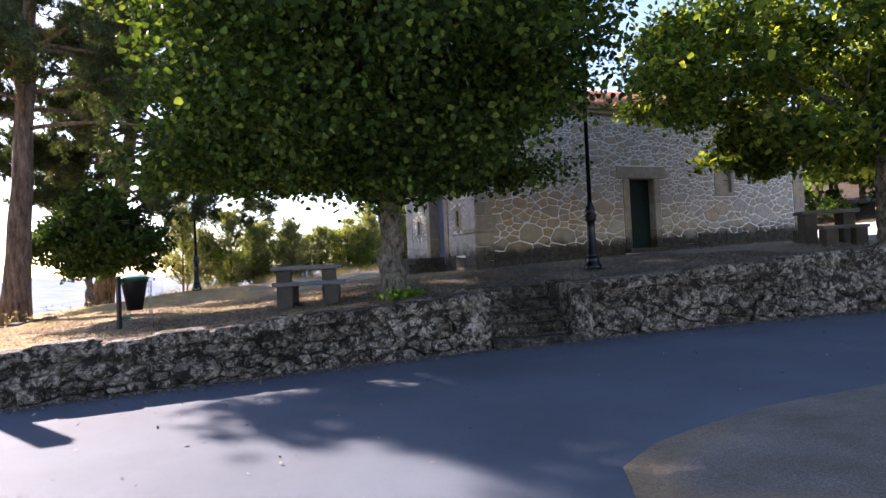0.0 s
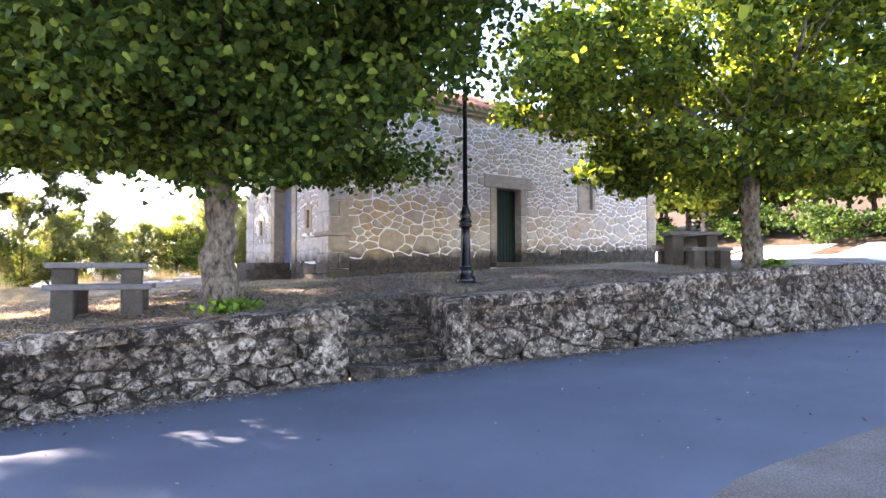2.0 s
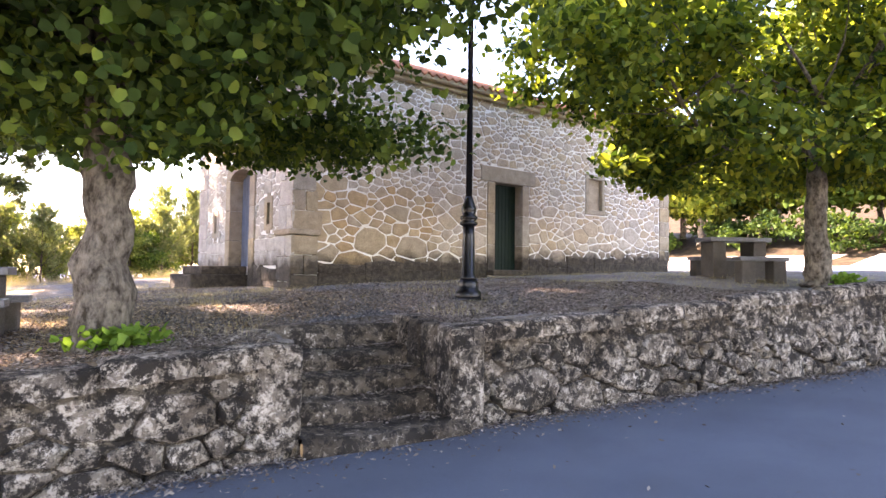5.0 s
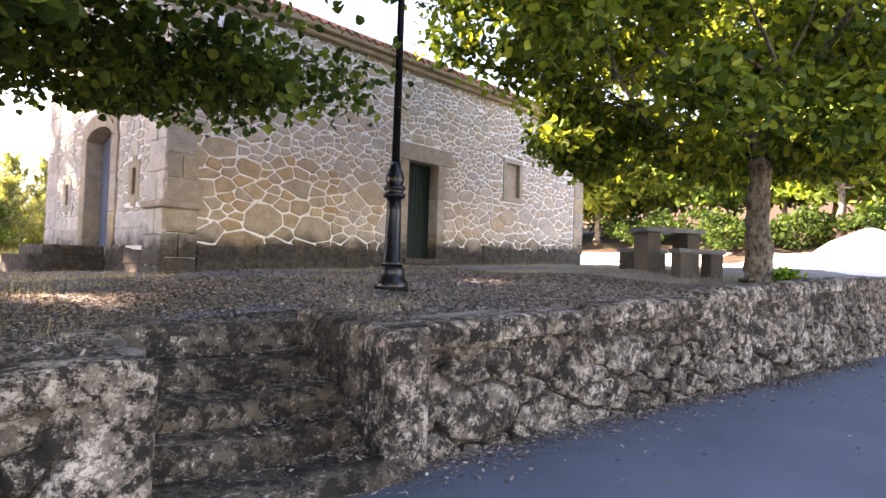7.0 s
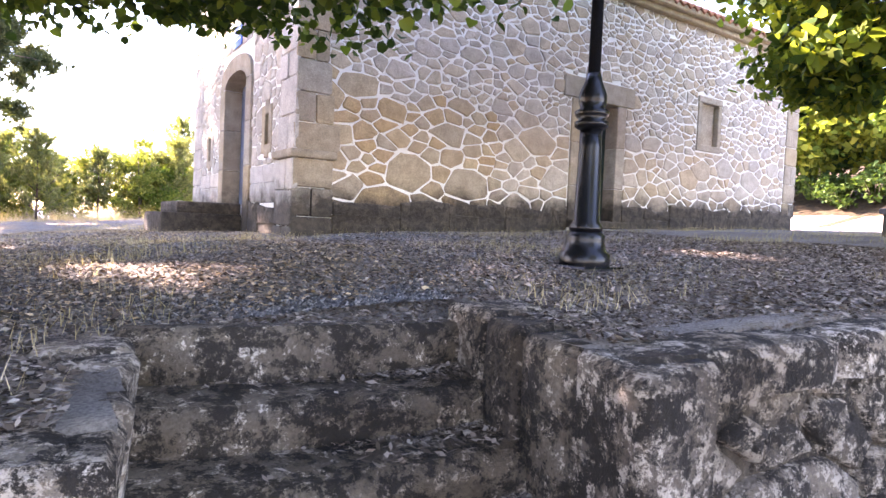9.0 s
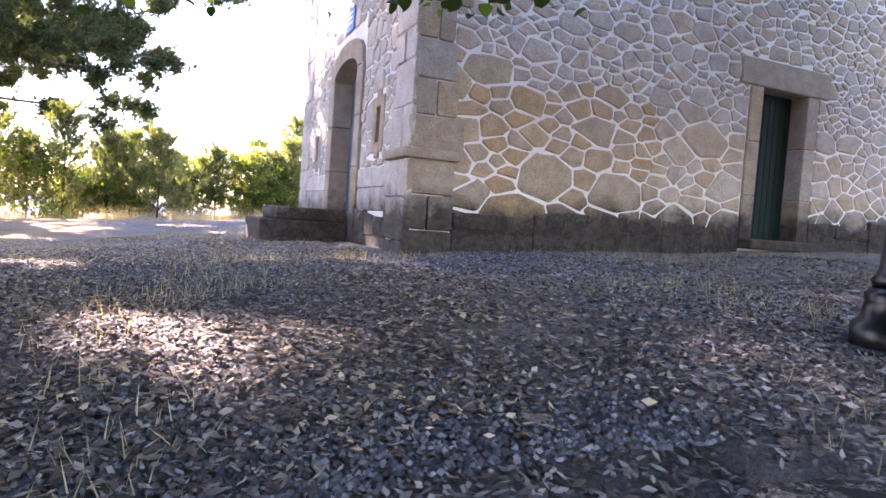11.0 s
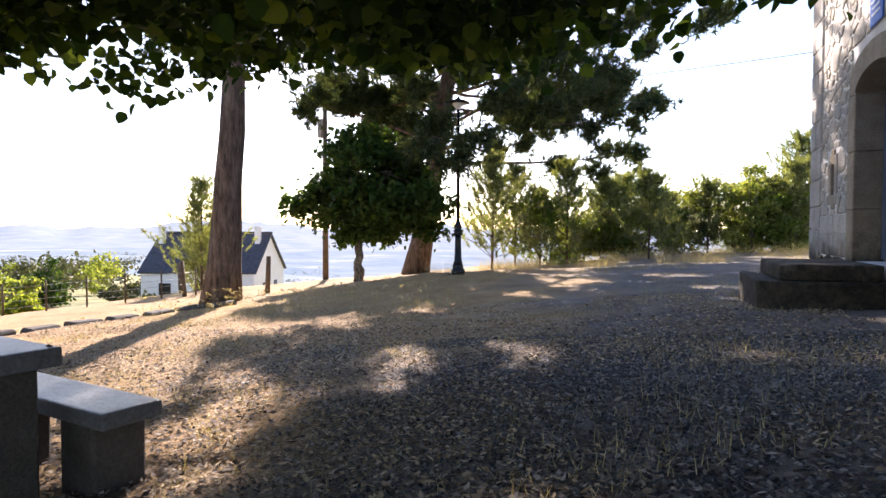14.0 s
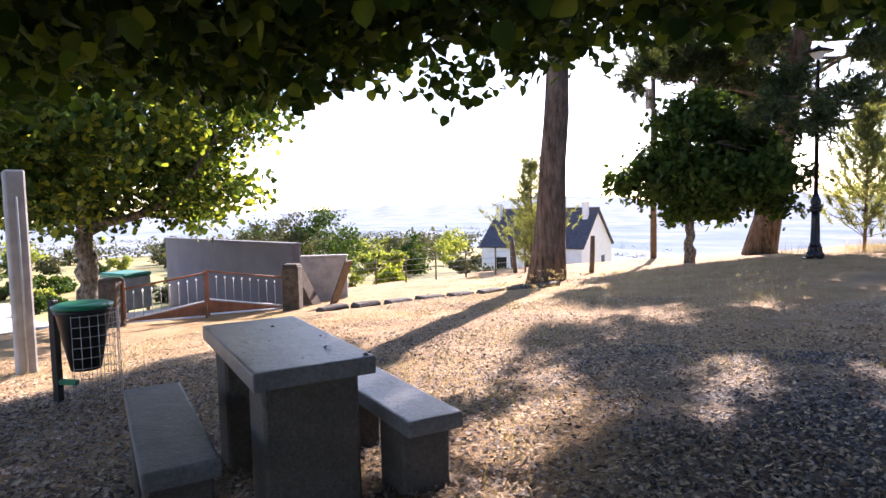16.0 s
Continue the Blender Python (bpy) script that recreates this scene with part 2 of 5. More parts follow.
M_RUST = simple("rust_brown_steel", (0.22, 0.09, 0.045), 0.65, 0, 0.35, 5, 0.2)
M_GREEN_PL = simple("green_plastic", (0.01, 0.16, 0.08), 0.4, 0, 0.15, 5, 0.05)
M_BLACK_PL = simple("black_plastic", (0.014, 0.015, 0.016), 0.45, 0, 0.25, 8, 0.2)
M_WOOD = simple("weathered_wood", (0.13, 0.095, 0.065), 0.85, 0, 0.35, 6, 0.4)
M_BLUE = simple("blue_enamel", (0.05, 0.16, 0.55), 0.35, 0, 0.1, 6, 0.0)
M_PALE = simple("pale_enamel", (0.75, 0.78, 0.82), 0.35, 0, 0.05, 6, 0.0)
M_DARKGLASS = simple("dark_glass", (0.02, 0.022, 0.025), 0.12, 0, 0.1, 3, 0.0)
M_BARS = simple("grey_painted_bars", (0.30, 0.27, 0.25), 0.5, 0.2, 0.2, 7, 0.0)
M_GALV = simple("galvanised_wire", (0.35, 0.36, 0.34), 0.5, 0.6, 0.2, 9, 0.0)
M_CABLE = simple("cable_black", (0.03, 0.03, 0.03), 0.6, 0, 0.1, 5, 0.0)

k = Mat("lantern_glass", 0.3, 0, 0.5)
k.color((0.75, 0.75, 0.72))
M_LANTERN = k.m
# The mountains' blue haze is painted into their base colour.
k = Mat("far_hills_hazed", 0.95, 0, 0.0)
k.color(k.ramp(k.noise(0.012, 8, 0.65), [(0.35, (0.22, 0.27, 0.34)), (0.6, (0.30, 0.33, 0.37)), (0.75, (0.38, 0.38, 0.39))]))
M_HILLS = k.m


# ---- small builders ----
def mesh_of(name, verts, faces, mats, smooth=False):
    me = bpy.data.meshes.new(name)
    me.from_pydata([tuple(v) for v in verts], [], faces)
    for m in (mats if isinstance(mats, (list, tuple)) else [mats]):
        me.materials.append(m)
    if smooth:
        me.polygons.foreach_set("use_smooth", [True] * len(me.polygons))
    me.update()
    return me


def quads_np(name, verts, nper, mats):
    """A mesh of many loose polygons of nper corners each, from an array of corners."""
    me = bpy.data.meshes.new(name)
    nv = len(verts)
    nf = nv // nper
    me.vertices.add(nv)
    me.vertices.foreach_set("co", np.ascontiguousarray(verts, dtype=np.float32).ravel())
    me.loops.add(nv)
    me.loops.foreach_set("vertex_index", np.arange(nv, dtype=np.int32))
    me.polygons.add(nf)
    me.polygons.foreach_set("loop_start", np.arange(0, nv, nper, dtype=np.int32))
    for m in (mats if isinstance(mats, (list, tuple)) else [mats]):
        me.materials.append(m)
    me.update(calc_edges=True)
    return me


def part(name, bm, material, parent, label=""):
    """Links a bmesh or a mesh as one mesh object under a thing or a part."""
    if isinstance(bm, bmesh.types.BMesh):
        me = bpy.data.meshes.new(name)
        bm.to_mesh(me)
        bm.free()
        me.materials.append(material)
    else:
        me = bm
    ob = new(name, me)
    ob.parent = parent
    return tagged(ob, label) if label else ob


def thing(name, label, category, group="", kind="", at=None):
    ob = new(name)
    if at is not None:
        ob.matrix_basis = at
    return tagged(ob, label, category, group, kind)


def bm_box(c, s, bevel=0.0, m=None, bm=None, jitter=0.0, seg=1):
    """A box with centre c and size s, with bevelled edges."""
    bm = bm or bmesh.new()
    r = bmesh.ops.create_cube(bm, size=1.0, matrix=Matrix.Translation(c) @ Matrix.Diagonal((*s, 1)))
    vs = r["verts"]
    if jitter:
        for v in vs:
            v.co += Vector([random.uniform(-jitter, jitter) for _ in range(3)])
    if bevel:
        es = list({e for v in vs for e in v.link_edges})
        q = bmesh.ops.bevel(bm, geom=es, offset=bevel, segments=seg, affect="EDGES", profile=0.6)
        vs = list({v for v in bm.verts if v in q["verts"] or v in vs}) if m is not None else vs
    if m is not None:
        bmesh.ops.transform(bm, matrix=m, verts=[v for v in bm.verts])
    return bm


def bm_lathe(profile, n=16, bm=None, m=None):
    """A turned shape from (radius, height) pairs."""
    bm = bm or bmesh.new()
    rings = []
    for r, z in profile:
        rings.append([bm.verts.new((r * math.cos(2 * math.pi * i / n), r * math.sin(2 * math.pi * i / n), z)) for i in range(n)])
    for a, b in zip(rings, rings[1:]):
        for i in range(n):
            f = bm.faces.new((a[i], a[(i + 1) % n], b[(i + 1) % n], b[i]))
            f.smooth = n > 8
    if profile[0][0] > 0.001:
        bm.faces.new(rings[0][::-1])
    if profile[-1][0] > 0.001:
        bm.faces.new(rings[-1])
    if m is not None:
        bmesh.ops.transform(bm, matrix=m, verts=list(bm.verts))
    return bm


def bm_tube(points, radii, n=8, bm=None, rough=0.0):
    """A tapered tube along points."""
    bm = bm or bmesh.new()
    pts = [Vector(p) for p in points]
    rings = []
    for i, p in enumerate(pts):
        d = (pts[min(i + 1, len(pts) - 1)] - pts[max(i - 1, 0)]).normalized()
        side = d.cross(Vector((0.31, 0.95, 0.05)) if abs(d.z) > 0.6 else Vector((0, 0, 1))).normalized()
        up = side.cross(d)
        ring = []
        for j in range(n):
            a = 2 * math.pi * j / n
            off = side * math.cos(a) + up * math.sin(a)
            r = radii[i]
            if rough:
                r *= 1 + rough * noise.noise((p + off * r) * 3.1) + rough * 0.6 * noise.noise((p + off * r) * 8.0)
            ring.append(bm.verts.new(p + off * r))
        rings.append(ring)
    for a, b in zip(rings, rings[1:]):
        for i in range(n):
            f = bm.faces.new((a[i], a[(i + 1) % n], b[(i + 1) % n], b[i]))
            f.smooth = True
    bm.faces.new(rings[0][::-1])
    bm.faces.new(rings[-1])
    return bm


def rng(seed):
    return np.random.RandomState(seed)


# ---- lie of the land ----
def wall_y(x):
    """The line of the retaining wall's face."""
    return np.interp(x, [-60, 3.5, 6.5, 10, 16, 22, 30, 60], [9.7, 9.55, 9.36, 8.85, 7.85, 7.0, 6.0, 3.0])


def road_z(x, y):
    return -0.13 + 0.022 * np.clip(np.asarray(x, float) - 4.5, -14, 30) + 0.004 * np.clip(6.0 - np.asarray(y, float), 0, 40)


def ease(v, a, b):
    s = np.clip((np.asarray(v, float) - a) / (b - a), 0, 1)
    return s * s * (3 - 2 * s)


def yard_z(x, y):
    """Height of the chapel's yard."""
    x, y = np.asarray(x, float), np.asarray(y, float)
    a = np.interp(x, [-40, -12, -6, -4.4, -0.8, 2, 4.85, 7.5, 10, 15, 21, 26, 31, 40], [-2.9, -0.55, -0.08, 0.1, 0.43, 0.57, 0.77, 0.93, 1.05, 1.28, 1.46, 1.56, 1.7, 2.3])
    rise = 0.12 * ease(y - wall_y(x), 1.3, 3.2) * ease(x, 1.5, 6.0)
    dist = np.hypot(x - 5, y - 10)
    fall = 0.045 + 0.1 * ease(np.degrees(np.arctan2(x - 5, y - 10)), -47, -36)
    far = 62 * (1 - np.exp(-fall * np.clip(dist - 27, 0, 9000) / 62)) * ease(-(x - 6) + 0.3 * (y - 10), -4, 14)
    crest = 0.25 * np.exp(-(((x - 1) / 4.5) ** 2 + ((y - 26) / 4.0) ** 2)) - 0.05
    left = ease(-x, 10, 30) * 1.2
    bank = ease(x, 35, 40) * 1.6 + ease(x, 37, 120) * 16
    return a + rise + crest * ease(y, 16, 24) - far - left + bank


def ground_z(x, y):
    return np.where(np.asarray(y) > wall_y(x), yard_z(x, y), road_z(x, y))


def gz(x, y):
    return float(ground_z(x, y))


# steps: origin at the front of the stair, u along the wall, v into the yard
ST_O, ST_A = Vector((5.1, 9.42, 0)), math.atan2(-0.14, 0.98)
ST_W, ST_D, ST_N = 1.45, 1.25, 4
ST_TOP, ST_LOW = 0.8, -0.13
ST_M = Matrix.Translation(ST_O) @ Matrix.Rotation(ST_A, 4, "Z")


def spaced(a, b, step, reach, growth=1.35):
    mid = list(np.arange(a, b + step / 2, step))
    lo, hi, d = [], [], step
    p, q = mid[0], mid[-1]
    while max(-p, q) < reach:
        d *= growth
        p, q = p - d, q + d
        lo.append(p)
        hi.append(q)
    return np.array(lo[::-1] + mid + hi)


def notch_z(u, w, z):
    """The yard dips a little towards the head of the steps."""
    f = ease(w, ST_D + 0.1, ST_D + 0.9)
    return np.where((u > -0.15) & (u < ST_W + 0.15) & (w > 0.5) & (w < ST_D + 0.9), np.minimum(z, ST_TOP * (1 - f) + z * f), z)


def build_ground():
    xs = np.array(sorted(set(np.round(list(spaced(-14, 26, 0.2, 4200)) + list(np.arange(4.4, 7.0, 0.05)), 3))))
    vs = np.array(sorted(set(np.round(list(spaced(-10, 26, 0.2, 4200)) + list(np.arange(-0.2, 2.2, 0.05)), 3))))
    vs = np.array(sorted(set(list(vs[np.abs(vs - 0.15) > 0.15]) + [0.12, 0.22])))
    X, V = np.meshgrid(xs, vs)
    Y = V + wall_y(X)
    Z = np.where(V > 0.17, yard_z(X, Y), road_z(X, Y))
    dx, dy = X - ST_O.x, Y - ST_O.y
    U, W = dx * math.cos(ST_A) + dy * math.sin(ST_A), -dx * math.sin(ST_A) + dy * math.cos(ST_A)
    r = rng(3)
    near = (np.abs(X) < 40) & (np.abs(V) < 40)
    Z = Z + np.where(near & (V > 0.4), r.normal(0, 0.008, X.shape), 0)
    for i in range(X.shape[0]):
        for j in range(0, X.shape[1]):
            if V[i, j] > 0.4 and near[i, j]:
                Z[i, j] += 0.05 * noise.noise((X[i, j] * 0.6, Y[i, j] * 0.6, 0))
    Z = notch_z(U, W, Z)
    n = X.shape[1]
    verts = np.stack([X.ravel(), Y.ravel(), Z.ravel()], 1)
    faces = [(i * n + j, i * n + j + 1, (i + 1) * n + j + 1, (i + 1) * n + j) for i in range(X.shape[0] - 1) for j in range(n - 1)
             if not (-0.02 < U[i, j] < ST_W + 0.0 and -0.12 < W[i, j] < ST_D + 0.03)]
    me = mesh_of("ground", verts, faces, [M_GROUND, M_VALLEY, M_HAZE, M_BANK, M_SAND], True)
    # Slot 2, past 280 m, is the floor with haze in its colour.
    idx = []
    for f in faces:
        c = verts[list(f)].mean(0)
        far = math.hypot(c[0] - 4, c[1] - 12)
        # Slot 4 left of the gate: sunlit asphalt, its brightness put in as sand.
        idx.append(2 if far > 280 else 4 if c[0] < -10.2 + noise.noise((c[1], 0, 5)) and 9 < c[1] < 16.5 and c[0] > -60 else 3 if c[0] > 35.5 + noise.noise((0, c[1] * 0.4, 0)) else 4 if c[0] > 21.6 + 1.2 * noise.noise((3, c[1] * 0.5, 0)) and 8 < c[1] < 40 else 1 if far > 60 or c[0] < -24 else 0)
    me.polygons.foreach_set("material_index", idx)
    return tagged(new("ground", me), "dry trodden ground with straw and gravel round the chapel", "ground", kind="structure")


ground = build_ground()


def build_road():
    """The asphalt lane along the wall, with its branch towards the viewer."""
    xs = np.arange(-40, 40.1, 0.5)
    verts, faces = [], []
    rows = 13
    for x in xs:
        top = float(wall_y(x)) - 0.03 + 0.02 * noise.noise((x * 0.9, 4, 0))
        low = float(np.interp(x, [-40, 2.1, 2.9, 3.5, 4.2, 5.5, 8, 14, 40], [-9, -9, 2.6, 3.7, 4.1, 4.35, 4.3, 3.6, 0.5])) + 0.1 * noise.noise((x * 1.4, 0, 0))
        for i in range(rows):
            y = low + (top - low) * i / (rows - 1)
            edge = 0.012 if 0 < i < rows - 1 else 0.004 if i else -0.03
            verts.append((x, y, float(road_z(x, y)) + edge))
    for a in range(len(xs) - 1):
        for i in range(rows - 1):
            p = a * rows + i
            faces.append((p, p + rows, p + rows + 1, p + 1))
    return tagged(new("road", mesh_of("road", verts, faces, M_ASPHALT, True)), "smooth grey asphalt lane beside the stone wall", "road", kind="structure")


road = build_road()


# ---- irregular stonework ----
def clip_half(poly, p, nrm):
    """The part of a polygon on the side of p against the normal."""
    out = []
    for i, a in enumerate(poly):
        b = poly[(i + 1) % len(poly)]
        da, db = np.dot(a - p, nrm), np.dot(b - p, nrm)
        if da <= 0:
            out.append(a)
        if da * db < 0:
            out.append(a + (b - a) * (da / (da - db)))
    return out


def cells(u0, u1, w0, w1, size, aspect, seed, holes=()):
    """Irregular cells over a rectangle; size(u, w) gives the pieces' mean height."""
    r = rng(seed)
    pts = []
    tries = 0
    while tries < 9000:
        tries += 1
        p = np.array([r.uniform(u0, u1), r.uniform(w0, w1)])
        s = size(*p) * r.choice([0.42, 0.6, 1.0, 1.45]) * r.uniform(0.85, 1.15)
        if any(h[0] < p[0] < h[1] and h[2] < p[1] < h[3] for h in holes):
            continue
        if all(((p[0] - q[0]) / aspect) ** 2 + (p[1] - q[1]) ** 2 > (0.42 * (s + qs)) ** 2 for q, qs in pts):
            pts.append((p, s))
    P = np.array([p for p, _ in pts])
    S = np.array([1 / aspect, 1.0])
    out = []
    for i, (p, s) in enumerate(pts):
        poly = [np.array(q, float) for q in ((u0, w0), (u1, w0), (u1, w1), (u0, w1))]
        d = np.hypot(*((P - p) * S).T)
        for j in np.argsort(d)[1:26]:
            q = P[j]
            poly = clip_half(poly, p + (q - p) * float(np.clip(s / (s + pts[j][1]), 0.3, 0.7)), (q - p) * S * S)
            if len(poly) < 3:
                break
        for h in holes:
            sides = [(h[0] - p[0], np.array([h[0], 0.0]), np.array([1.0, 0])), (p[0] - h[1], np.array([h[1], 0.0]), np.array([-1.0, 0])),
                     (h[2] - p[1], np.array([0.0, h[2]]), np.array([0, 1.0])), (p[1] - h[3], np.array([0.0, h[3]]), np.array([0, -1.0]))]
            if len(poly) > 2 and min(a[0] for a in poly) < h[1] and max(a[0] for a in poly) > h[0] and min(a[1] for a in poly) < h[3] and max(a[1] for a in poly) > h[2]:
                g = max(sides, key=lambda v: v[0])
                poly = clip_half(poly, g[1], g[2])
        if len(poly) > 2:
            out.append(np.array(poly))
    return out


def shrink(poly, d):
    """The polygon drawn in by d all round."""
    c = poly.mean(0)
    out = [q for q in poly]
    for i in range(len(poly)):
        a, b = poly[i], poly[(i + 1) % len(poly)]
        e = b - a
        ln = math.hypot(*e)
        if ln < 1e-5:
            continue
        nrm = np.array([e[1], -e[0]]) / ln
        if np.dot(c - a, nrm) > 0:
            nrm = -nrm
        out = clip_half(out, a - nrm * d, nrm)
        if len(out) < 3:
            return None
    return np.array(out)


def rounded(poly, cut=0.28, wob=0.0, r=None):
    """Cuts the corners of a polygon, so that it looks worn."""
    out = []
    n = len(poly)
    for i in range(n):
        a, p, b = poly[i - 1], poly[i], poly[(i + 1) % n]
        out += [p + (a - p) * cut, p + (b - p) * cut]
    out = np.array(out)
    if wob and r is not None:
        out = out + r.normal(0, wob, out.shape)
    return out


def stone_mesh(poly, place, proud, depth, edge, r, mat, lumps=0.0):
    """A stone with a rounded rim; place(u, w, d) lays it on the wall, d metres out."""
    n = len(poly)
    c = poly.mean(0)
    top = c + (poly - c) * (1 - edge)
    verts = [place(p[0], p[1], -depth) for p in poly] + [place(p[0], p[1], proud * 0.45) for p in poly]
    verts += [place(p[0], p[1], proud + r.uniform(-lumps, lumps)) for p in top]
    verts.append(place(c[0], c[1], proud * 1.25 + r.uniform(0, lumps)))
    faces = []
    for k0 in (0, n):
        faces += [(k0 + i, k0 + (i + 1) % n, k0 + n + (i + 1) % n, k0 + n + i) for i in range(n)]
    faces += [(2 * n + i, 2 * n + (i + 1) % n, 3 * n) for i in range(n)]
    me = mesh_of("stone", verts, faces, mat)
    return me


# ---- chapel ----
CX0, CX1, CY0, CY1 = 7.79, 20.2, 15.84, 21.85
EAVE, RIDGE, BASE = 5.62, 7.12, 0.85
CYM = (CY0 + CY1) / 2
chapel = thing("chapel", "small granite chapel with white mortar joints and clay tile roof", "chapel")
SD = (12.93, 13.84, 1.5, 3.61)      # side door opening: x from, to, z from, to
SW = (16.38, 16.95, 3.2, 4.06)      # blind window in the side wall
FD = (18.08, 19.38, 1.5, 3.5)      # front door: y from, to, z from, spring of the arch
SLITS = ((16.97, 17.13, 2.36, 2.8), (20.45, 20.62, 2.34, 2.76))


def side_place(u, w, d):
    return (u, CY0 - d, w)


def front_place(u, w, d):
    return (CX0 - d, u, w)


def pierced(us, ws, holes, place, t):
    """One welded wall plate with openings; place(u, w, d) gives the point d metres out."""
    bm = bmesh.new()
    grid = {}

    def at(i, j, k0):
        if (i, j, k0) not in grid:
            grid[i, j, k0] = bm.verts.new(place(us[i], ws[j], -t * k0))
        return grid[i, j, k0]

    solid = {}
    for i in range(len(us) - 1):
        for j in range(len(ws) - 1):
            cu, cw = (us[i] + us[i + 1]) / 2, (ws[j] + ws[j + 1]) / 2
            solid[i, j] = not any(h[0] < cu < h[1] and h[2] < cw < h[3] for h in holes)
    for (i, j), ok in solid.items():
        if not ok:
            continue
        for k0 in (0, 1):
            bm.faces.new((at(i, j, k0), at(i + 1, j, k0), at(i + 1, j + 1, k0), at(i, j + 1, k0)))
        for di, dj, p, q in ((-1, 0, (i, j), (i, j + 1)), (1, 0, (i + 1, j), (i + 1, j + 1)), (0, -1, (i, j), (i + 1, j)), (0, 1, (i, j + 1), (i + 1, j + 1))):
            if not solid.get((i + di, j + dj), False):
                bm.faces.new((at(*p, 0), at(*q, 0), at(*q, 1), at(*p, 1)))
    bmesh.ops.recalc_face_normals(bm, faces=list(bm.faces))
    return bm


def chapel_walls():
    t = 0.6
    bm = pierced([CX0, SD[0] - 0.04, SD[1] + 0.04, SW[0] - 0.04, SW[1] + 0.04, CX1], [BASE, SD[2] - 0.02, SW[2] - 0.04, SD[3] + 0.04, SW[3] + 0.04, EAVE],
                 [(SD[0] - 0.04, SD[1] + 0.04, SD[2] - 0.02, SD[3] + 0.04), (SW[0] - 0.04, SW[1] + 0.04, SW[2] - 0.04, SW[3] + 0.04)], side_place, t)
    part("wall", bm, M_MORTAR, chapel, "wall of irregular granite in white mortar")
    g = 0.04
    slit_holes = [(s[0] - g, s[1] + g, s[2] - g, s[3] + g) for s in SLITS]
    ys = [CY0 + t, SLITS[0][0] - g, SLITS[0][1] + g, FD[0] - g, FD[1] + g, SLITS[1][0] - g, SLITS[1][1] + g, CY1 - t]
    bm = pierced(ys, [BASE, FD[2] - 0.02, SLITS[0][2] - g, SLITS[0][3] + g, FD[3] + 0.24, EAVE], [(FD[0] - g, FD[1] + g, FD[2] - 0.02, FD[3] + 0.24), *slit_holes], front_place, t)
    part("facade", bm, M_MORTAR, chapel, "facade of granite in thick white mortar")
    tri = [(CX0 + 0.002, CY0, EAVE), (CX0 + 0.002, CY1, EAVE), (CX0 + 0.002, CYM, RIDGE - 0.1)]
    v = tri + [(p[0] + t, p[1], p[2]) for p in tri]
    part("gable", mesh_of("gable", v, [(0, 1, 2), (5, 4, 3), (0, 3, 4, 1), (1, 4, 5, 2), (2, 5, 3, 0)], M_MORTAR), None, chapel)
    bm = bm_box(((CX0 + CX1) / 2, CY1 - t / 2, (BASE + EAVE) / 2), (CX1 - CX0, t, EAVE - BASE))
    part("wall", bm, M_MORTAR, chapel)
    bm = bm_box((CX1 - t / 2, CYM, (BASE + EAVE) / 2), (t - 0.01, CY1 - CY0 - 2 * t, EAVE - BASE))
    part("wall", bm, M_MORTAR, chapel)


chapel_walls()


def chapel_roof():
    """Two slopes of clay channel tiles over a stone cornice."""
    over = 0.28
    slope = math.atan2(RIDGE - EAVE - 0.2, CYM - CY0)
    ln = (CYM - CY0 + over) / math.cos(slope)
    for side in (-1, 1):
        bm = bmesh.new()
        verts = []
        n = int((CX1 - CX0 + 0.5) / 0.055)
        for i in range(n + 1):
            x = CX0 - 0.2 + i * (CX1 - CX0 + 0.45) / n
            wave = 0.045 * math.sin(i * 2 * math.pi / 4)
            row = []
            for j in range(9):
                f = j / 8
                step = 0.02 * ((j % 2) - 0.5)
                y = CYM + side * f * ln * math.cos(slope)
                z = RIDGE + 0.03 - f * ln * math.sin(slope) + wave + step
                row.append(bm.verts.new((x, y, z)))
            verts.append(row)
        for a, b in zip(verts, verts[1:]):
            for j in range(8):
                bm.faces.new((a[j], b[j], b[j + 1], a[j + 1]) if side > 0 else (a[j], a[j + 1], b[j + 1], b[j])).smooth = True
        ob = part("roof", bm, M_TILE, chapel, "rows of curved red clay tiles")
        md = ob.modifiers.new("thick", "SOLIDIFY")
        md.thickness = 0.03
        md.offset = 1
        # stone cornice under the eave
        y = CY0 - 0.1 if side < 0 else CY1 + 0.1
        bm = bm_box(((CX0 + CX1) / 2, y, EAVE + 0.07), (CX1 - CX0 + 0.3, 0.3, 0.12), 0.02)
        bm_box(((CX0 + CX1) / 2, y + 0.06 * (-side) , EAVE - 0.04), (CX1 - CX0 + 0.2, 0.2, 0.1), 0.02, bm=bm)
        part("cornice", bm, M_DRESSED, chapel, "pale stone cornice")
        # raking cornice on the gable
        mid = Vector((CX0 - 0.06, (CYM + (CY0 if side < 0 else CY1)) / 2 + side * 0.1, (EAVE + RIDGE - 0.2) / 2 + 0.09))
        m = Matrix.Translation(mid) @ Matrix.Rotation(-side * slope, 4, "X")
        bm = bm_box((0, 0, 0), (0.42, ln + 0.05, 0.12), 0.02, m=m)
        part("cornice", bm, M_DRESSED, chapel)
        bm = bm_box((0.05, 0, -0.11), (0.3, ln - 0.1, 0.1), 0.02, m=m)
        part("cornice", bm, M_DRESSED, chapel)


chapel_roof()


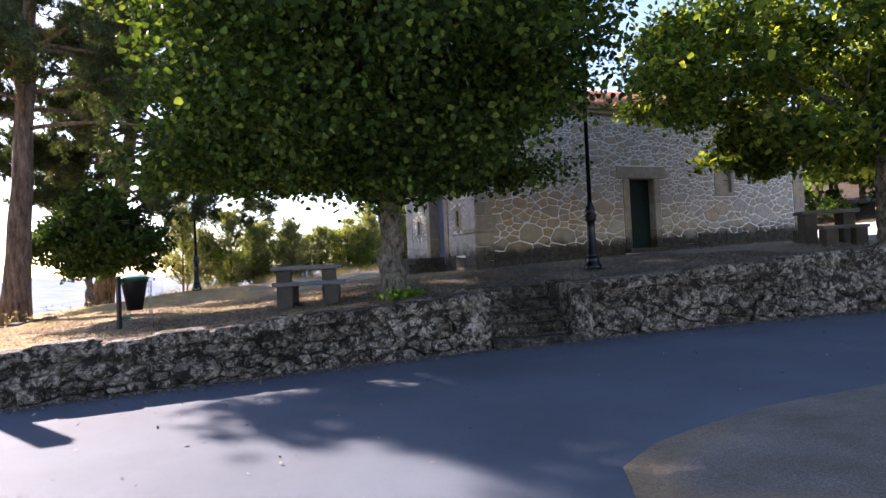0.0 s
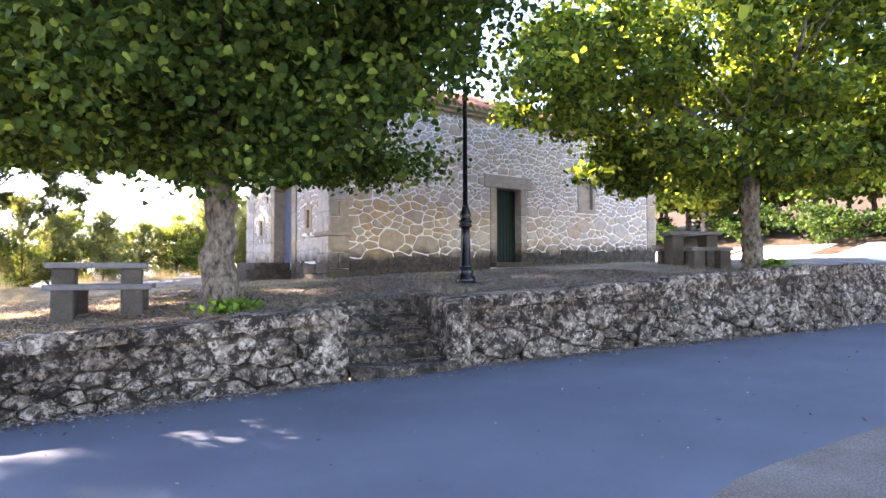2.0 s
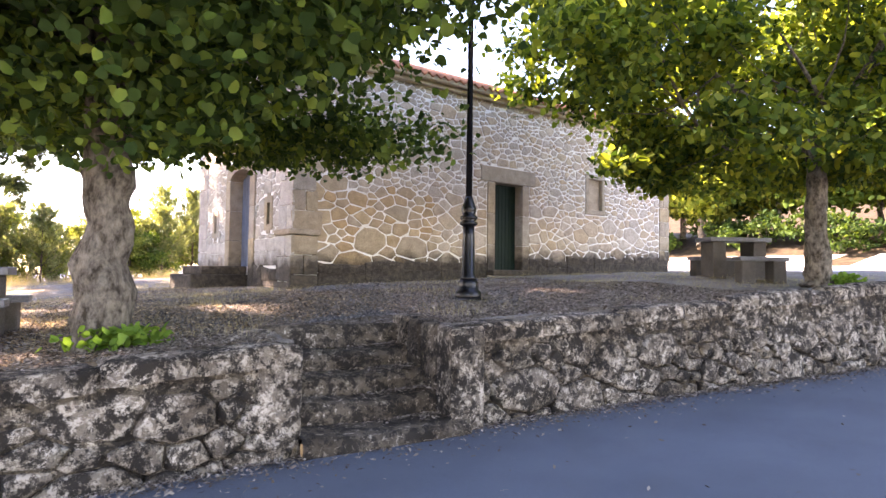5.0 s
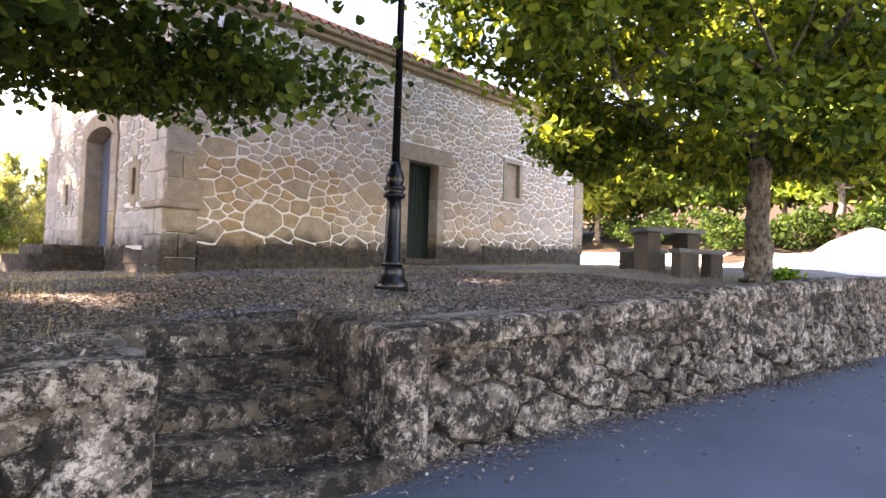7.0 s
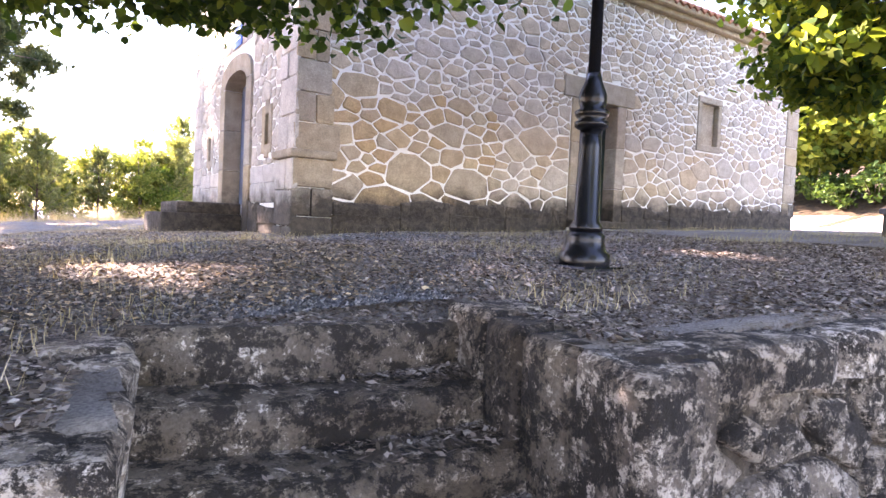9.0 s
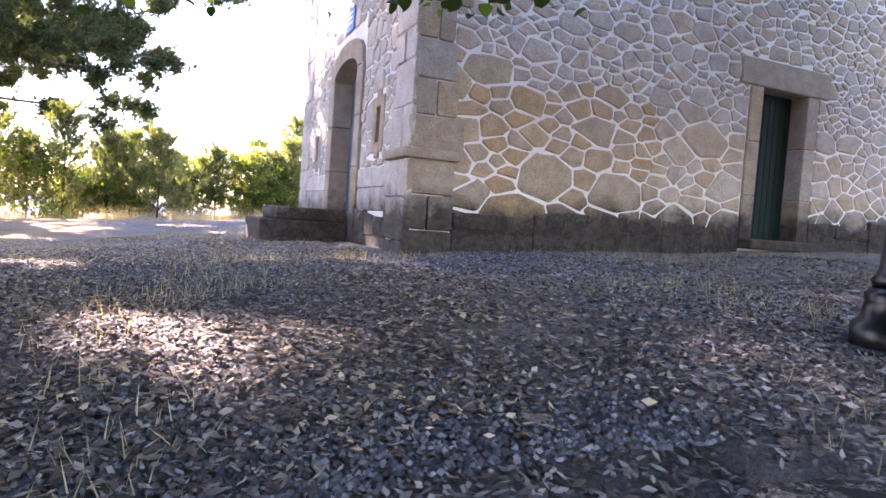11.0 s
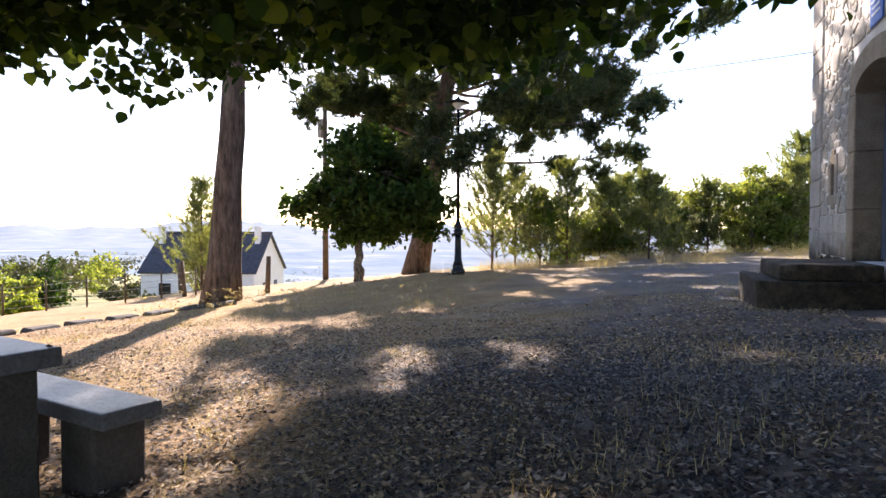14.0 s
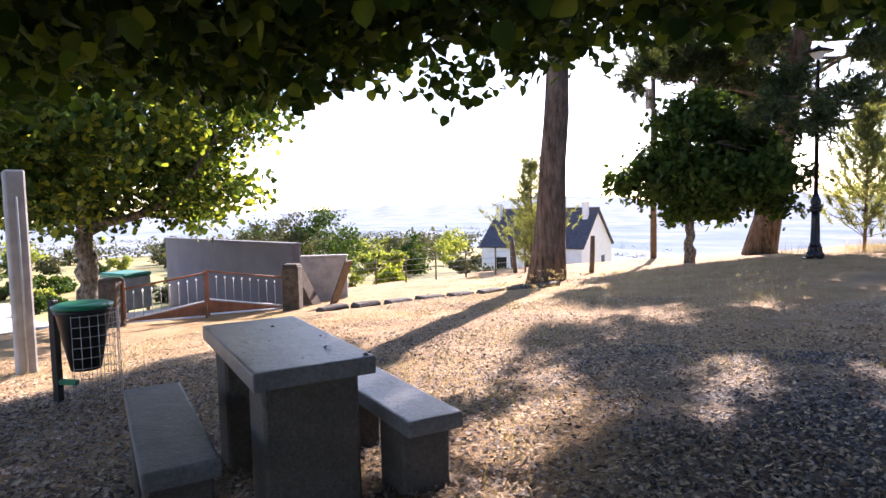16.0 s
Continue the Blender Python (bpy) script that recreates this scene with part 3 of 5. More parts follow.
def quoins(u0, u1, place, lo, hi, proud, flip, ragged=False, mat=None):
    """The dressed blocks of a corner pilaster."""
    z = lo
    i = 0
    while z < hi - 0.1:
        h = min(random.uniform(0.32, 0.5), hi - z)
        cut = random.uniform(0.35, 0.6)
        spans = [(u0, u1)] if i % 2 == flip else [(u0, u0 + (u1 - u0) * cut), (u0 + (u1 - u0) * cut, u1)]
        for a, b in spans:
            r = rng(int(z * 100) + int(a * 10))
            edge_u = b + (r.uniform(-0.06, 0.16) if ragged and b == u1 else 0)
            poly = np.array([(a + 0.003, z + 0.004), (edge_u - 0.003, z + 0.004), (edge_u - 0.003, z + h - 0.004), (a + 0.003, z + h - 0.004)])
            part("quoin", stone_mesh(rounded(poly, 0.06, 0.004, r), place, proud + r.uniform(-0.004, 0.004), 0.02, 0.05, r, mat or M_DRESSED, 0.006), None, chapel)
        z += h
        i += 1


def dress_openings():
    # side door: jambs, lintel, sill, green boarded leaf
    for a, b in ((SD[0] - 0.24, SD[0]), (SD[1], SD[1] + 0.24)):
        zs = [1.38, 2.1, 2.85, SD[3]]
        for lo, hi in zip(zs, zs[1:]):
            part("jamb", bm_box(((a + b) / 2, CY0 + 0.12, (lo + hi) / 2), (b - a - 0.004, 0.31, hi - lo - 0.006), 0.012), M_DRESSED, chapel)
    part("lintel", bm_box(((SD[0] + SD[1]) / 2, CY0 + 0.12, SD[3] + 0.19), (SD[1] - SD[0] + 0.9, 0.32, 0.37), 0.015), M_DRESSED, chapel, "long granite lintel over the green door")
    part("sill", bm_box(((SD[0] + SD[1]) / 2, CY0 + 0.06, 1.43), (SD[1] - SD[0] + 0.5, 0.62, 0.14), 0.02), M_DRESSED, chapel)
    door = part("door", bm_box(((SD[0] + SD[1]) / 2, CY0 + 0.27, (SD[2] + SD[3]) / 2), (SD[1] - SD[0], 0.04, SD[3] - SD[2])), M_DOOR_GREEN, chapel, "closed dark green wooden door")
    n = 8
    for i in range(n):
        x = SD[0] + (i + 0.5) * (SD[1] - SD[0]) / n
        part("board", bm_box((x, CY0 + 0.243, (SD[2] + SD[3]) / 2), ((SD[1] - SD[0]) / n - 0.008, 0.02, SD[3] - SD[2] - 0.02), 0.004), M_DOOR_GREEN, door)
    part("door_handle", bm_lathe([(0.012, 0), (0.012, 0.03), (0.026, 0.035), (0.026, 0.06), (0.01, 0.07)], 10, m=Matrix.Translation((SD[0] + 0.1, CY0 + 0.235, 2.55)) @ Matrix.Rotation(math.pi / 2, 4, "X")), M_IRON, door)
    # blind window in the side wall
    part("blind_panel", bm_box(((SW[0] + SW[1]) / 2, CY0 + 0.13, (SW[2] + SW[3]) / 2), (SW[1] - SW[0] + 0.1, 0.1, SW[3] - SW[2] + 0.2)), M_STONE_LOW, chapel, "walled-up window")
    for x in (SW[0] - 0.06, SW[1] + 0.06):
        part("jamb", bm_box((x, CY0 + 0.1, (SW[2] + SW[3]) / 2), (0.12, 0.26, SW[3] - SW[2]), 0.01), M_DRESSED, chapel)
    for z in (SW[2] - 0.06, SW[3] + 0.07):
        part("lintel", bm_box(((SW[0] + SW[1]) / 2, CY0 + 0.1, z), (SW[1] - SW[0] + 0.26, 0.27, 0.13), 0.01), M_DRESSED, chapel)
    # front door: jambs, arched head, leaf
    for a, b in ((FD[0] - 0.29, FD[0]), (FD[1], FD[1] + 0.29)):
        zs = [0.95, 2.1, 2.8, FD[3]]
        for lo, hi in zip(zs, zs[1:]):
            part("jamb", bm_box((CX0 + 0.12, (a + b) / 2, (lo + hi) / 2), (0.34, b - a, hi - lo - 0.006), 0.012), M_DRESSED, chapel)
    bm = bmesh.new()
    n = 10
    cy, half = (FD[0] + FD[1]) / 2, (FD[1] - FD[0]) / 2
    for k0, (x0, x1) in enumerate([(CX0 - 0.05, CX0 + 0.29)]):
        loops = []
        for x in (x0, x1):
            inner = [(x, cy - half * math.cos(math.pi * i / n), FD[3] + 0.2 * math.sin(math.pi * i / n)) for i in range(n + 1)]
            outer = [(x, cy - (half + 0.26) * math.cos(math.pi * i / n), FD[3] + 0.46 * math.sin(math.pi * i / n) ** 0.6) for i in range(n + 1)]
            loops.append(([bm.verts.new(p) for p in inner], [bm.verts.new(p) for p in outer]))
        (ia, oa), (ib, ob_) = loops
        for i in range(n):
            bm.faces.new((ia[i], oa[i], oa[i + 1], ia[i + 1]))
            bm.faces.new((ib[i], ib[i + 1], ob_[i + 1], ob_[i]))
            bm.faces.new((ia[i], ia[i + 1], ib[i + 1], ib[i]))
            bm.faces.new((oa[i], ob_[i], ob_[i + 1], oa[i + 1]))
    part("arch", bm, M_DRESSED, chapel, "low stone arch over the front door")
    front = part("door", bm_box((CX0 + 0.3, cy, (FD[2] + FD[3] + 0.22) / 2), (0.05, 2 * half + 0.1, FD[3] + 0.22 - FD[2])), M_DOOR_GREY, chapel, "closed blue-grey panelled front door")
    for i in range(8):
        y = FD[0] + (i + 0.5) * 2 * half / 8
        part("board", bm_box((CX0 + 0.262, y, (FD[2] + FD[3]) / 2 + 0.05), (0.02, half / 4 - 0.01, FD[3] - FD[2] + 0.08), 0.004), M_DOOR_GREY, front)
    part("door_handle", bm_lathe([(0.01, 0), (0.03, 0.02), (0.03, 0.05), (0.01, 0.06)], 10, m=Matrix.Translation((CX0 + 0.26, cy - 0.08, 2.6)) @ Matrix.Rotation(-math.pi / 2, 4, "Y")), M_IRON, front)
    for s in SLITS:
        part("slit_window", bm_box((CX0 + 0.3, (s[0] + s[1]) / 2, (s[2] + s[3]) / 2), (0.03, s[1] - s[0], s[3] - s[2])), M_DARKGLASS, chapel, "narrow dark slit window")
        for y in (s[0] - 0.07, s[1] + 0.07):
            part("jamb", bm_box((CX0 + 0.08, y, (s[2] + s[3]) / 2), (0.2, 0.14, s[3] - s[2] + 0.26), 0.01), M_DRESSED, chapel)
        for z in (s[2] - 0.1, s[3] + 0.1):
            part("lintel", bm_box((CX0 + 0.08, (s[0] + s[1]) / 2, z), (0.2, s[1] - s[0] + 0.006, 0.2), 0.01), M_DRESSED, chapel)
    plaque = part("plaque", bm_box((CX0 - 0.03, 18.67, 4.28), (0.02, 0.44, 0.34), 0.006), M_BLUE, chapel, "blue and white enamel plaque")
    for z, w in ((4.37, 0.32), (4.3, 0.26), (4.23, 0.3)):
        part("lettering", bm_box((CX0 - 0.043, 18.67, z), (0.004, w, 0.03)), M_PALE, plaque)
    # oval niche frame over the door
    part("niche", bm_box((CX0 - 0.03, 18.75, 4.95), (0.12, 0.7, 0.12), 0.02), M_DRESSED, chapel)


dress_openings()

# plinth and corner pilasters
PL = 0.035


def plinth(place, a, b, z1, holes):
    u = a
    i = 0
    while u < b - 0.15:
        w = min(random.uniform(0.55, 1.15), b - u)
        for h0, h1 in holes:
            if u < h0 < u + w + 0.12:
                w = h0 - u
            elif h0 <= u < h1:
                w = h1 - u
        if not any(h0 - 0.001 < u + w / 2 < h1 for h0, h1 in holes):
            top = z1(u + w / 2)
            lo, cut = top - 0.75, top + random.uniform(-0.3, -0.14)
            for za, zb in ((lo, cut + 0.012), (cut - 0.012, top + random.uniform(-0.05, 0.04))):
                e = -0.004
                poly = np.array([(u + e, za), (u + w - e, za), (u + w - e, zb + random.uniform(-0.05, 0.05) * (zb > cut)), (u + w * 0.5, zb + random.uniform(-0.04, 0.06) * (zb > cut)), (u + e, zb + random.uniform(-0.05, 0.05) * (zb > cut))])
                part("plinth_block", stone_mesh(rounded(poly, 0.05, 0.006, rng(i)), place, PL + random.uniform(-0.012, 0.012), 0.02, 0.04, rng(i + int(a)), M_PLINTH, 0.012), None, chapel)
        u += w
        i += 1


plinth(side_place, CX0 + 0.52, CX1, lambda u: 1.52 + 0.04 * (u - 8), [(SD[0] - 0.25, SD[1] + 0.25)])
plinth(front_place, CY0 + 0.66, CY1, lambda u: 1.5, [(FD[0] - 0.3, FD[1] + 0.3)])
quoins(CX0 - 0.03, CX0 + 0.47, side_place, 2.2, EAVE - 0.08, 0.03, 0, True)
quoins(CX0 - 0.06, CX0 + 0.52, side_place, 0.85, 2.09, 0.06, 0)
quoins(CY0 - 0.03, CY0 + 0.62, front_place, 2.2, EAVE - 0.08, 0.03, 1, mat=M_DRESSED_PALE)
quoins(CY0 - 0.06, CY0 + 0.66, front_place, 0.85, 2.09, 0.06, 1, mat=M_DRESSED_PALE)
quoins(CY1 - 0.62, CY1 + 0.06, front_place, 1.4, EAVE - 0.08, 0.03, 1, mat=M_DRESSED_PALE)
quoins(CX1 - 0.5, CX1 + 0.01, side_place, 1.86, EAVE - 0.08, 0.03, 1)
part("moulding", bm_box((CX0 + 0.22, CY0 + 0.28, 2.145), (0.66, 0.78, 0.11), 0.035, seg=2), M_DRESSED, chapel, "projecting stone band round the corner pilaster")


def facade_blocks():
    """Two courses of smooth dressed blocks between the facade's plinth and its rubble."""
    r = rng(61)
    for lo, hi in ((1.5, 1.8), (1.8, 2.06)):
        for a, b in ((CY0 + 0.66, FD[0] - 0.29), (FD[1] + 0.29, CY1 - 0.62)):
            n = 2 if b - a > 1.2 else 1
            for i in range(n):
                u, w = a + (b - a) * i / n, a + (b - a) * (i + 1) / n
                poly = np.array([(u + 0.003, lo + 0.003), (w - 0.003, lo + 0.003), (w - 0.003, hi - 0.003), (u + 0.003, hi - 0.003)])
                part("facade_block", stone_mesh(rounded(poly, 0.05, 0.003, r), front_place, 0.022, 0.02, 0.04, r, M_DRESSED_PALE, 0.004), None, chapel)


facade_blocks()


def lay_stones(place, u0, u1, w0, w1, size, holes, seed, limit, aspect=1.35, mat=None):
    r = rng(seed + 50)
    polys = cells(u0, u1, w0, w1, size, aspect, seed, holes)
    polys.sort(key=lambda p: p.mean(0)[0])
    rest_v, rest_f = [], []
    for i, poly in enumerate(polys):
        q = shrink(poly, r.uniform(0.010, 0.017))
        if q is None or len(q) < 3 or np.ptp(q[:, 0]) < 0.06 or np.ptp(q[:, 1]) < 0.05:
            continue
        q = rounded(q, 0.10, 0.007, r)
        up = q.mean(0)[1] > 3.2 + 0.5 * noise.noise((q.mean(0)[0], 0, 1))
        me = stone_mesh(q, place, r.uniform(0.008, 0.022), 0.015, 0.14, r, mat or (M_STONE_UP if up else M_STONE_LOW), 0.004)
        if i < limit:
            part("stone", me, None, chapel)
        else:
            n0 = len(rest_v)
            rest_v += [tuple(v.co) for v in me.vertices]
            rest_f += [tuple(n0 + k for k in p.vertices) for p in me.polygons]
            bpy.data.meshes.remove(me)
    if rest_v:
        tagged(part("stonework", mesh_of("stonework", rest_v, rest_f, M_STONE_REST), None, chapel), kind="stuff")


def side_size(u, w):
    big = np.interp(w, [1.7, 2.8, 3.5, 5.4], [0.40, 0.36, 0.2, 0.16])
    return big * np.interp(u, [8, 14, 21], [1.0, 0.85, 0.8])


chapel_front = thing("church_step", "two worn granite steps at the front door", "steps", at=None)
for name, x0, y0, y1, z0, z1 in (("step", 6.55, 18.05, 19.75, 0.9, 1.31), ("step", 6.78, 18.12, 19.6, 1.31, 1.49)):
    part(name, bm_box(((x0 + CX0 - 0.05) / 2, (y0 + y1) / 2, (z0 + z1) / 2), (CX0 - 0.05 - x0, y1 - y0, z1 - z0), 0.03, seg=2), M_PLINTH, chapel_front)


# ---- retaining wall and stair ----
retaining_wall = thing("retaining_wall", "low rough granite retaining wall with dark moss and pale lichen", "wall", kind="structure")


def wall_top(x):
    return float(np.interp(x, [-9, -4, -1.4, 1, 2.5, 4.85, 6.4, 8.5, 10, 12.3, 14.4, 30], [-0.15, 0.2, 0.42, 0.53, 0.62, 0.77, 0.85, 0.95, 1.04, 1.18, 1.3, 1.65]))


def build_wall():
    """The core behind the stones, in two runs on either side of the stair."""
    for a, b in ((-10.0, 5.08), (6.58, 40.0)):
        n = max(4, int((b - a) / 0.4))
        verts, faces = [], []
        for i in range(n + 1):
            x = a + (b - a) * i / n
            y = float(wall_y(x))
            top = wall_top(x) - 0.03
            for dy, z in ((0.05, -0.6), (0.05, top), (0.4, top + 0.01), (0.4, -0.6)):
                verts.append((x, y + dy, z))
        for i in range(n):
            for j in range(4):
                p, q = i * 4 + j, i * 4 + (j + 1) % 4
                faces.append((p, q, q + 4, p + 4))
        faces += [(0, 3, 2, 1), (n * 4, n * 4 + 1, n * 4 + 2, n * 4 + 3)]
        part("core", mesh_of("core", verts, faces, M_STEP), None, retaining_wall)


build_wall()


def wall_place(u, w, d):
    """u runs along x, w is a share of the wall's height."""
    lo = float(road_z(u, wall_y(u))) - 0.04
    return (u, float(wall_y(u)) + 0.05 - d + 0.1 * (w - 0.4), lo + w * (wall_top(u) - lo))


def rubble_stone(q, place, r, mat):
    n = len(q)
    c = q.mean(0)
    rings = []
    out = r.uniform(0.03, 0.075)
    for s, d in ((1.0, -0.06), (1.0, out * 0.5), (0.86, out), (0.5, out * 1.12)):
        rings.append([place(*(c + (p - c) * s), d + r.normal(0, 0.008) if d > 0 else d) for p in q])
    verts = [v for ring in rings for v in ring] + [place(c[0], c[1], out * 1.1)]
    faces = []
    for k0 in range(3):
        faces += [(k0 * n + i, k0 * n + (i + 1) % n, (k0 + 1) * n + (i + 1) % n, (k0 + 1) * n + i) for i in range(n)]
    faces += [(3 * n + i, 3 * n + (i + 1) % n, 4 * n) for i in range(n)]
    return mesh_of("stone", verts, faces, mat, True)


def lay_wall(u0, u1, seed, whole):
    r = rng(seed)
    polys = cells(u0, u1, 0.0, 1.0, lambda u, w: 0.36, 1.5, seed)
    bits_v, bits_f = [], []
    for poly in polys:
        q = shrink(poly, 0.012)
        if q is None or np.ptp(q[:, 0]) < 0.08:
            continue
        q = rounded(q, 0.1, 0.006, r)
        q[:, 1] = np.clip(q[:, 1], 0, 1.02)
        me = rubble_stone(q, wall_place, r, M_RUBBLE)
        if whole:
            part("stone", me, None, retaining_wall)
        else:
            n0 = len(bits_v)
            bits_v += [tuple(v.co) for v in me.vertices]
            bits_f += [tuple(n0 + k for k in p.vertices) for p in me.polygons]
            bpy.data.meshes.remove(me)
    if bits_v:
        tagged(part("stonework", mesh_of("stonework", bits_v, bits_f, M_RUBBLE, True), None, retaining_wall), kind="stuff")


def coping(u0, u1, seed):
    """Flat stones along the wall's top."""
    r = rng(seed)
    u = u0
    while u < u1 - 0.2:
        w = min(r.uniform(0.5, 1.1), u1 - u)
        poly = np.array([(u + 0.01, -0.06), (u + w - 0.01, -0.06), (u + w - 0.01, 0.34), (u + 0.01, 0.34)])
        top = r.uniform(-0.03, 0.03)
        q = rounded(poly, 0.12, 0.01, r)
        me = stone_mesh(q, lambda a, b, d: (a, float(wall_y(a)) + b + 0.02, wall_top(a) + d + top - 0.03), 0.05, 0.12, 0.12, r, M_RUBBLE, 0.012)
        part("coping_stone", me, None, retaining_wall)
        u += w


coping(-10, 5.07, 5)
coping(6.6, 22, 6)

stair = thing("stone_stair", "worn mossy granite steps cut through the wall", "stairs")


def build_stair():
    rise = (ST_TOP - ST_LOW) / (ST_N + 1)
    run = ST_D / ST_N
    for i in range(ST_N):
        z = ST_LOW + rise * (i + 1)
        v0 = i * run - (0.12 if i == 0 else 0)
        n, mrow = 16, 6
        verts, faces = [], []
        wide = ST_W + (0.1 if i == 0 else 0.0)
        prof = [(0.02, -0.35), (0.0, -rise * 0.5), (0.01, -0.05), (0.05, -0.008), (0.2, 0.0), (run + 0.1, 0.006)]
        for a in range(n + 1):
            u = wide * a / n
            for dv, dz in prof:
                w = 0.022 * noise.noise((u * 2.3, dv * 6, i * 3.1)) + 0.012 * noise.noise((u * 7, dv * 9, i))
                sag = -0.03 * math.sin(math.pi * a / n) if dz > -0.06 else 0
                p = ST_M @ Vector((u, v0 + dv + w, z + dz + sag + w * 0.6))
                verts.append(p)
        for a in range(n):
            for b in range(mrow - 1):
                p = a * mrow + b
                faces.append((p, p + mrow, p + mrow + 1, p + 1))
        part("step", mesh_of("step", verts, faces, M_STEP, True), None, stair)
    # rough cheek stones on both sides, and flat slabs along the yard's edge
    def rough_stone(name, c, size, amp, mat, cuts=3):
        bm = bm_box(c, size, 0.03, jitter=0.012)
        bmesh.ops.subdivide_edges(bm, edges=list(bm.edges), cuts=cuts, use_grid_fill=True)
        for v in bm.verts:
            v.co += Vector((1, 0.8, 0.5)) * amp * noise.noise(v.co * 3.1) + Vector((0.6, 0.6, 0.3)) * amp * 0.5 * noise.noise(v.co * 9.0)
        for f in bm.faces:
            f.smooth = True
        bmesh.ops.transform(bm, matrix=ST_M, verts=list(bm.verts))
        part(name, bm, mat, stair)

    edges = (0.0, 0.36, 0.7, 1.0, ST_D + 0.12)
    for u, top in ((-0.14, 0.76), (ST_W + 0.14, 0.86)):
        for kk, (a, b) in enumerate(zip(edges, edges[1:])):
            h = top + 0.015 * kk + 0.4
            rough_stone("cheek_stone", (u, (a + b) / 2, h / 2 - 0.4), (0.34, b - a - 0.005, h), 0.04, M_STEP if u > 0 and kk in (1, 2) else M_RUBBLE)
    rough_stone("top_riser", (ST_W / 2, ST_D + 0.07, 0.262), (ST_W + 0.1, 0.14, 1.11), 0.025, M_STEP, 5)


build_stair()


# ---- trees ----
def leaf_array(centers, size, r, normals_up=0.45, droop=0.0):
    """Folded heart-shaped leaves, two four-cornered halves each."""
    n = len(centers)
    d = r.normal(0, 1, (n, 3))
    d[:, 2] -= droop
    d /= np.linalg.norm(d, axis=1)[:, None]
    nr = r.normal(0, 1, (n, 3))
    nr[:, 2] += normals_up * 3
    side = np.cross(d, nr)
    side /= np.linalg.norm(side, axis=1)[:, None] + 1e-9
    up = np.cross(side, d)
    s = size * r.uniform(0.65, 1.25, (n, 1))
    fold = 0.18
    base, tip = centers, centers + d * s
    half = []
    for sg in (1, -1):
        half.append([centers + d * s * f + side * (s * w * sg) + up * (s * fold * w * 2) for f, w in ((0.06, 0.36), (0.42, 0.5), (0.78, 0.28))])
    return np.stack([base, *half[0], tip, *half[1][::-1]], 1)


def leaf_mesh(name, centers, size, r, mat, droop=0.4, up=0.45, fine=False):
    """Leaves whose two halves share the midrib, so that each is one island."""
    v = leaf_array(centers, size, r, up, droop)
    if not fine:
        v = v[:, [0, 1, 3, 4, 5, 7]]
    n, c = v.shape[:2]
    h = c // 2
    co = v.reshape(-1, 3)
    idx = (np.arange(n) * c)[:, None] + np.array([*range(h + 1), 0, *range(h, c)])[None]
    me = bpy.data.meshes.new(name)
    me.vertices.add(n * c)
    me.vertices.foreach_set("co", np.ascontiguousarray(co, dtype=np.float32).ravel())
    me.loops.add(n * (c + 2))
    me.loops.foreach_set("vertex_index", idx.ravel().astype(np.int32))
    me.polygons.add(n * 2)
    me.polygons.foreach_set("loop_start", np.arange(0, n * (c + 2), h + 1, dtype=np.int32))
    me.materials.append(mat)
    me.update(calc_edges=True)
    return me


def crown_points(center, radii, count, r, bottom=-1.0, hollow=0.55, clump=0.42, lobes=26, gaps=0.25, lobe=1.0, per=170):
    """Leaf places: twig clumps spread over the outer part of an uneven crown."""
    c, R = np.array(center), np.array(radii)
    lob = r.normal(0, 1, (lobes, 3))
    lob /= np.linalg.norm(lob, axis=1)[:, None]
    amp = r.uniform(-0.3, 0.22, lobes) * lobe
    n_cl = max(20, count // per)
    out = []
    while len(out) < n_cl:
        d = r.normal(0, 1, 3)
        d /= np.linalg.norm(d)
        k = 1 + sum(amp * np.exp(-((1 - lob @ d) / 0.12)))
        rad = k * (hollow + (1 - hollow) * r.uniform(0, 1) ** 0.6)
        p = d * rad
        if p[2] < bottom:
            continue
        if noise.noise(Vector(d) * 2.6 + Vector((c[0], c[1], rad * 2))) < -0.22 + gaps * 0.3:
            continue
        out.append(c + p * R)
    cl = np.array(out)
    pick = r.randint(0, n_cl, count)
    return cl[pick] + r.normal(0, 1, (count, 3)) * clump * np.array([1, 1, 0.6]), cl


def limb_points(a, b, r, n=6, bend=0.12):
    a, b = np.array(a), np.array(b)
    ln = np.linalg.norm(b - a)
    off = r.normal(0, 1, 3) * bend * ln
    return [tuple(a + (b - a) * t + off * math.sin(math.pi * t)) for t in np.linspace(0, 1, n)]


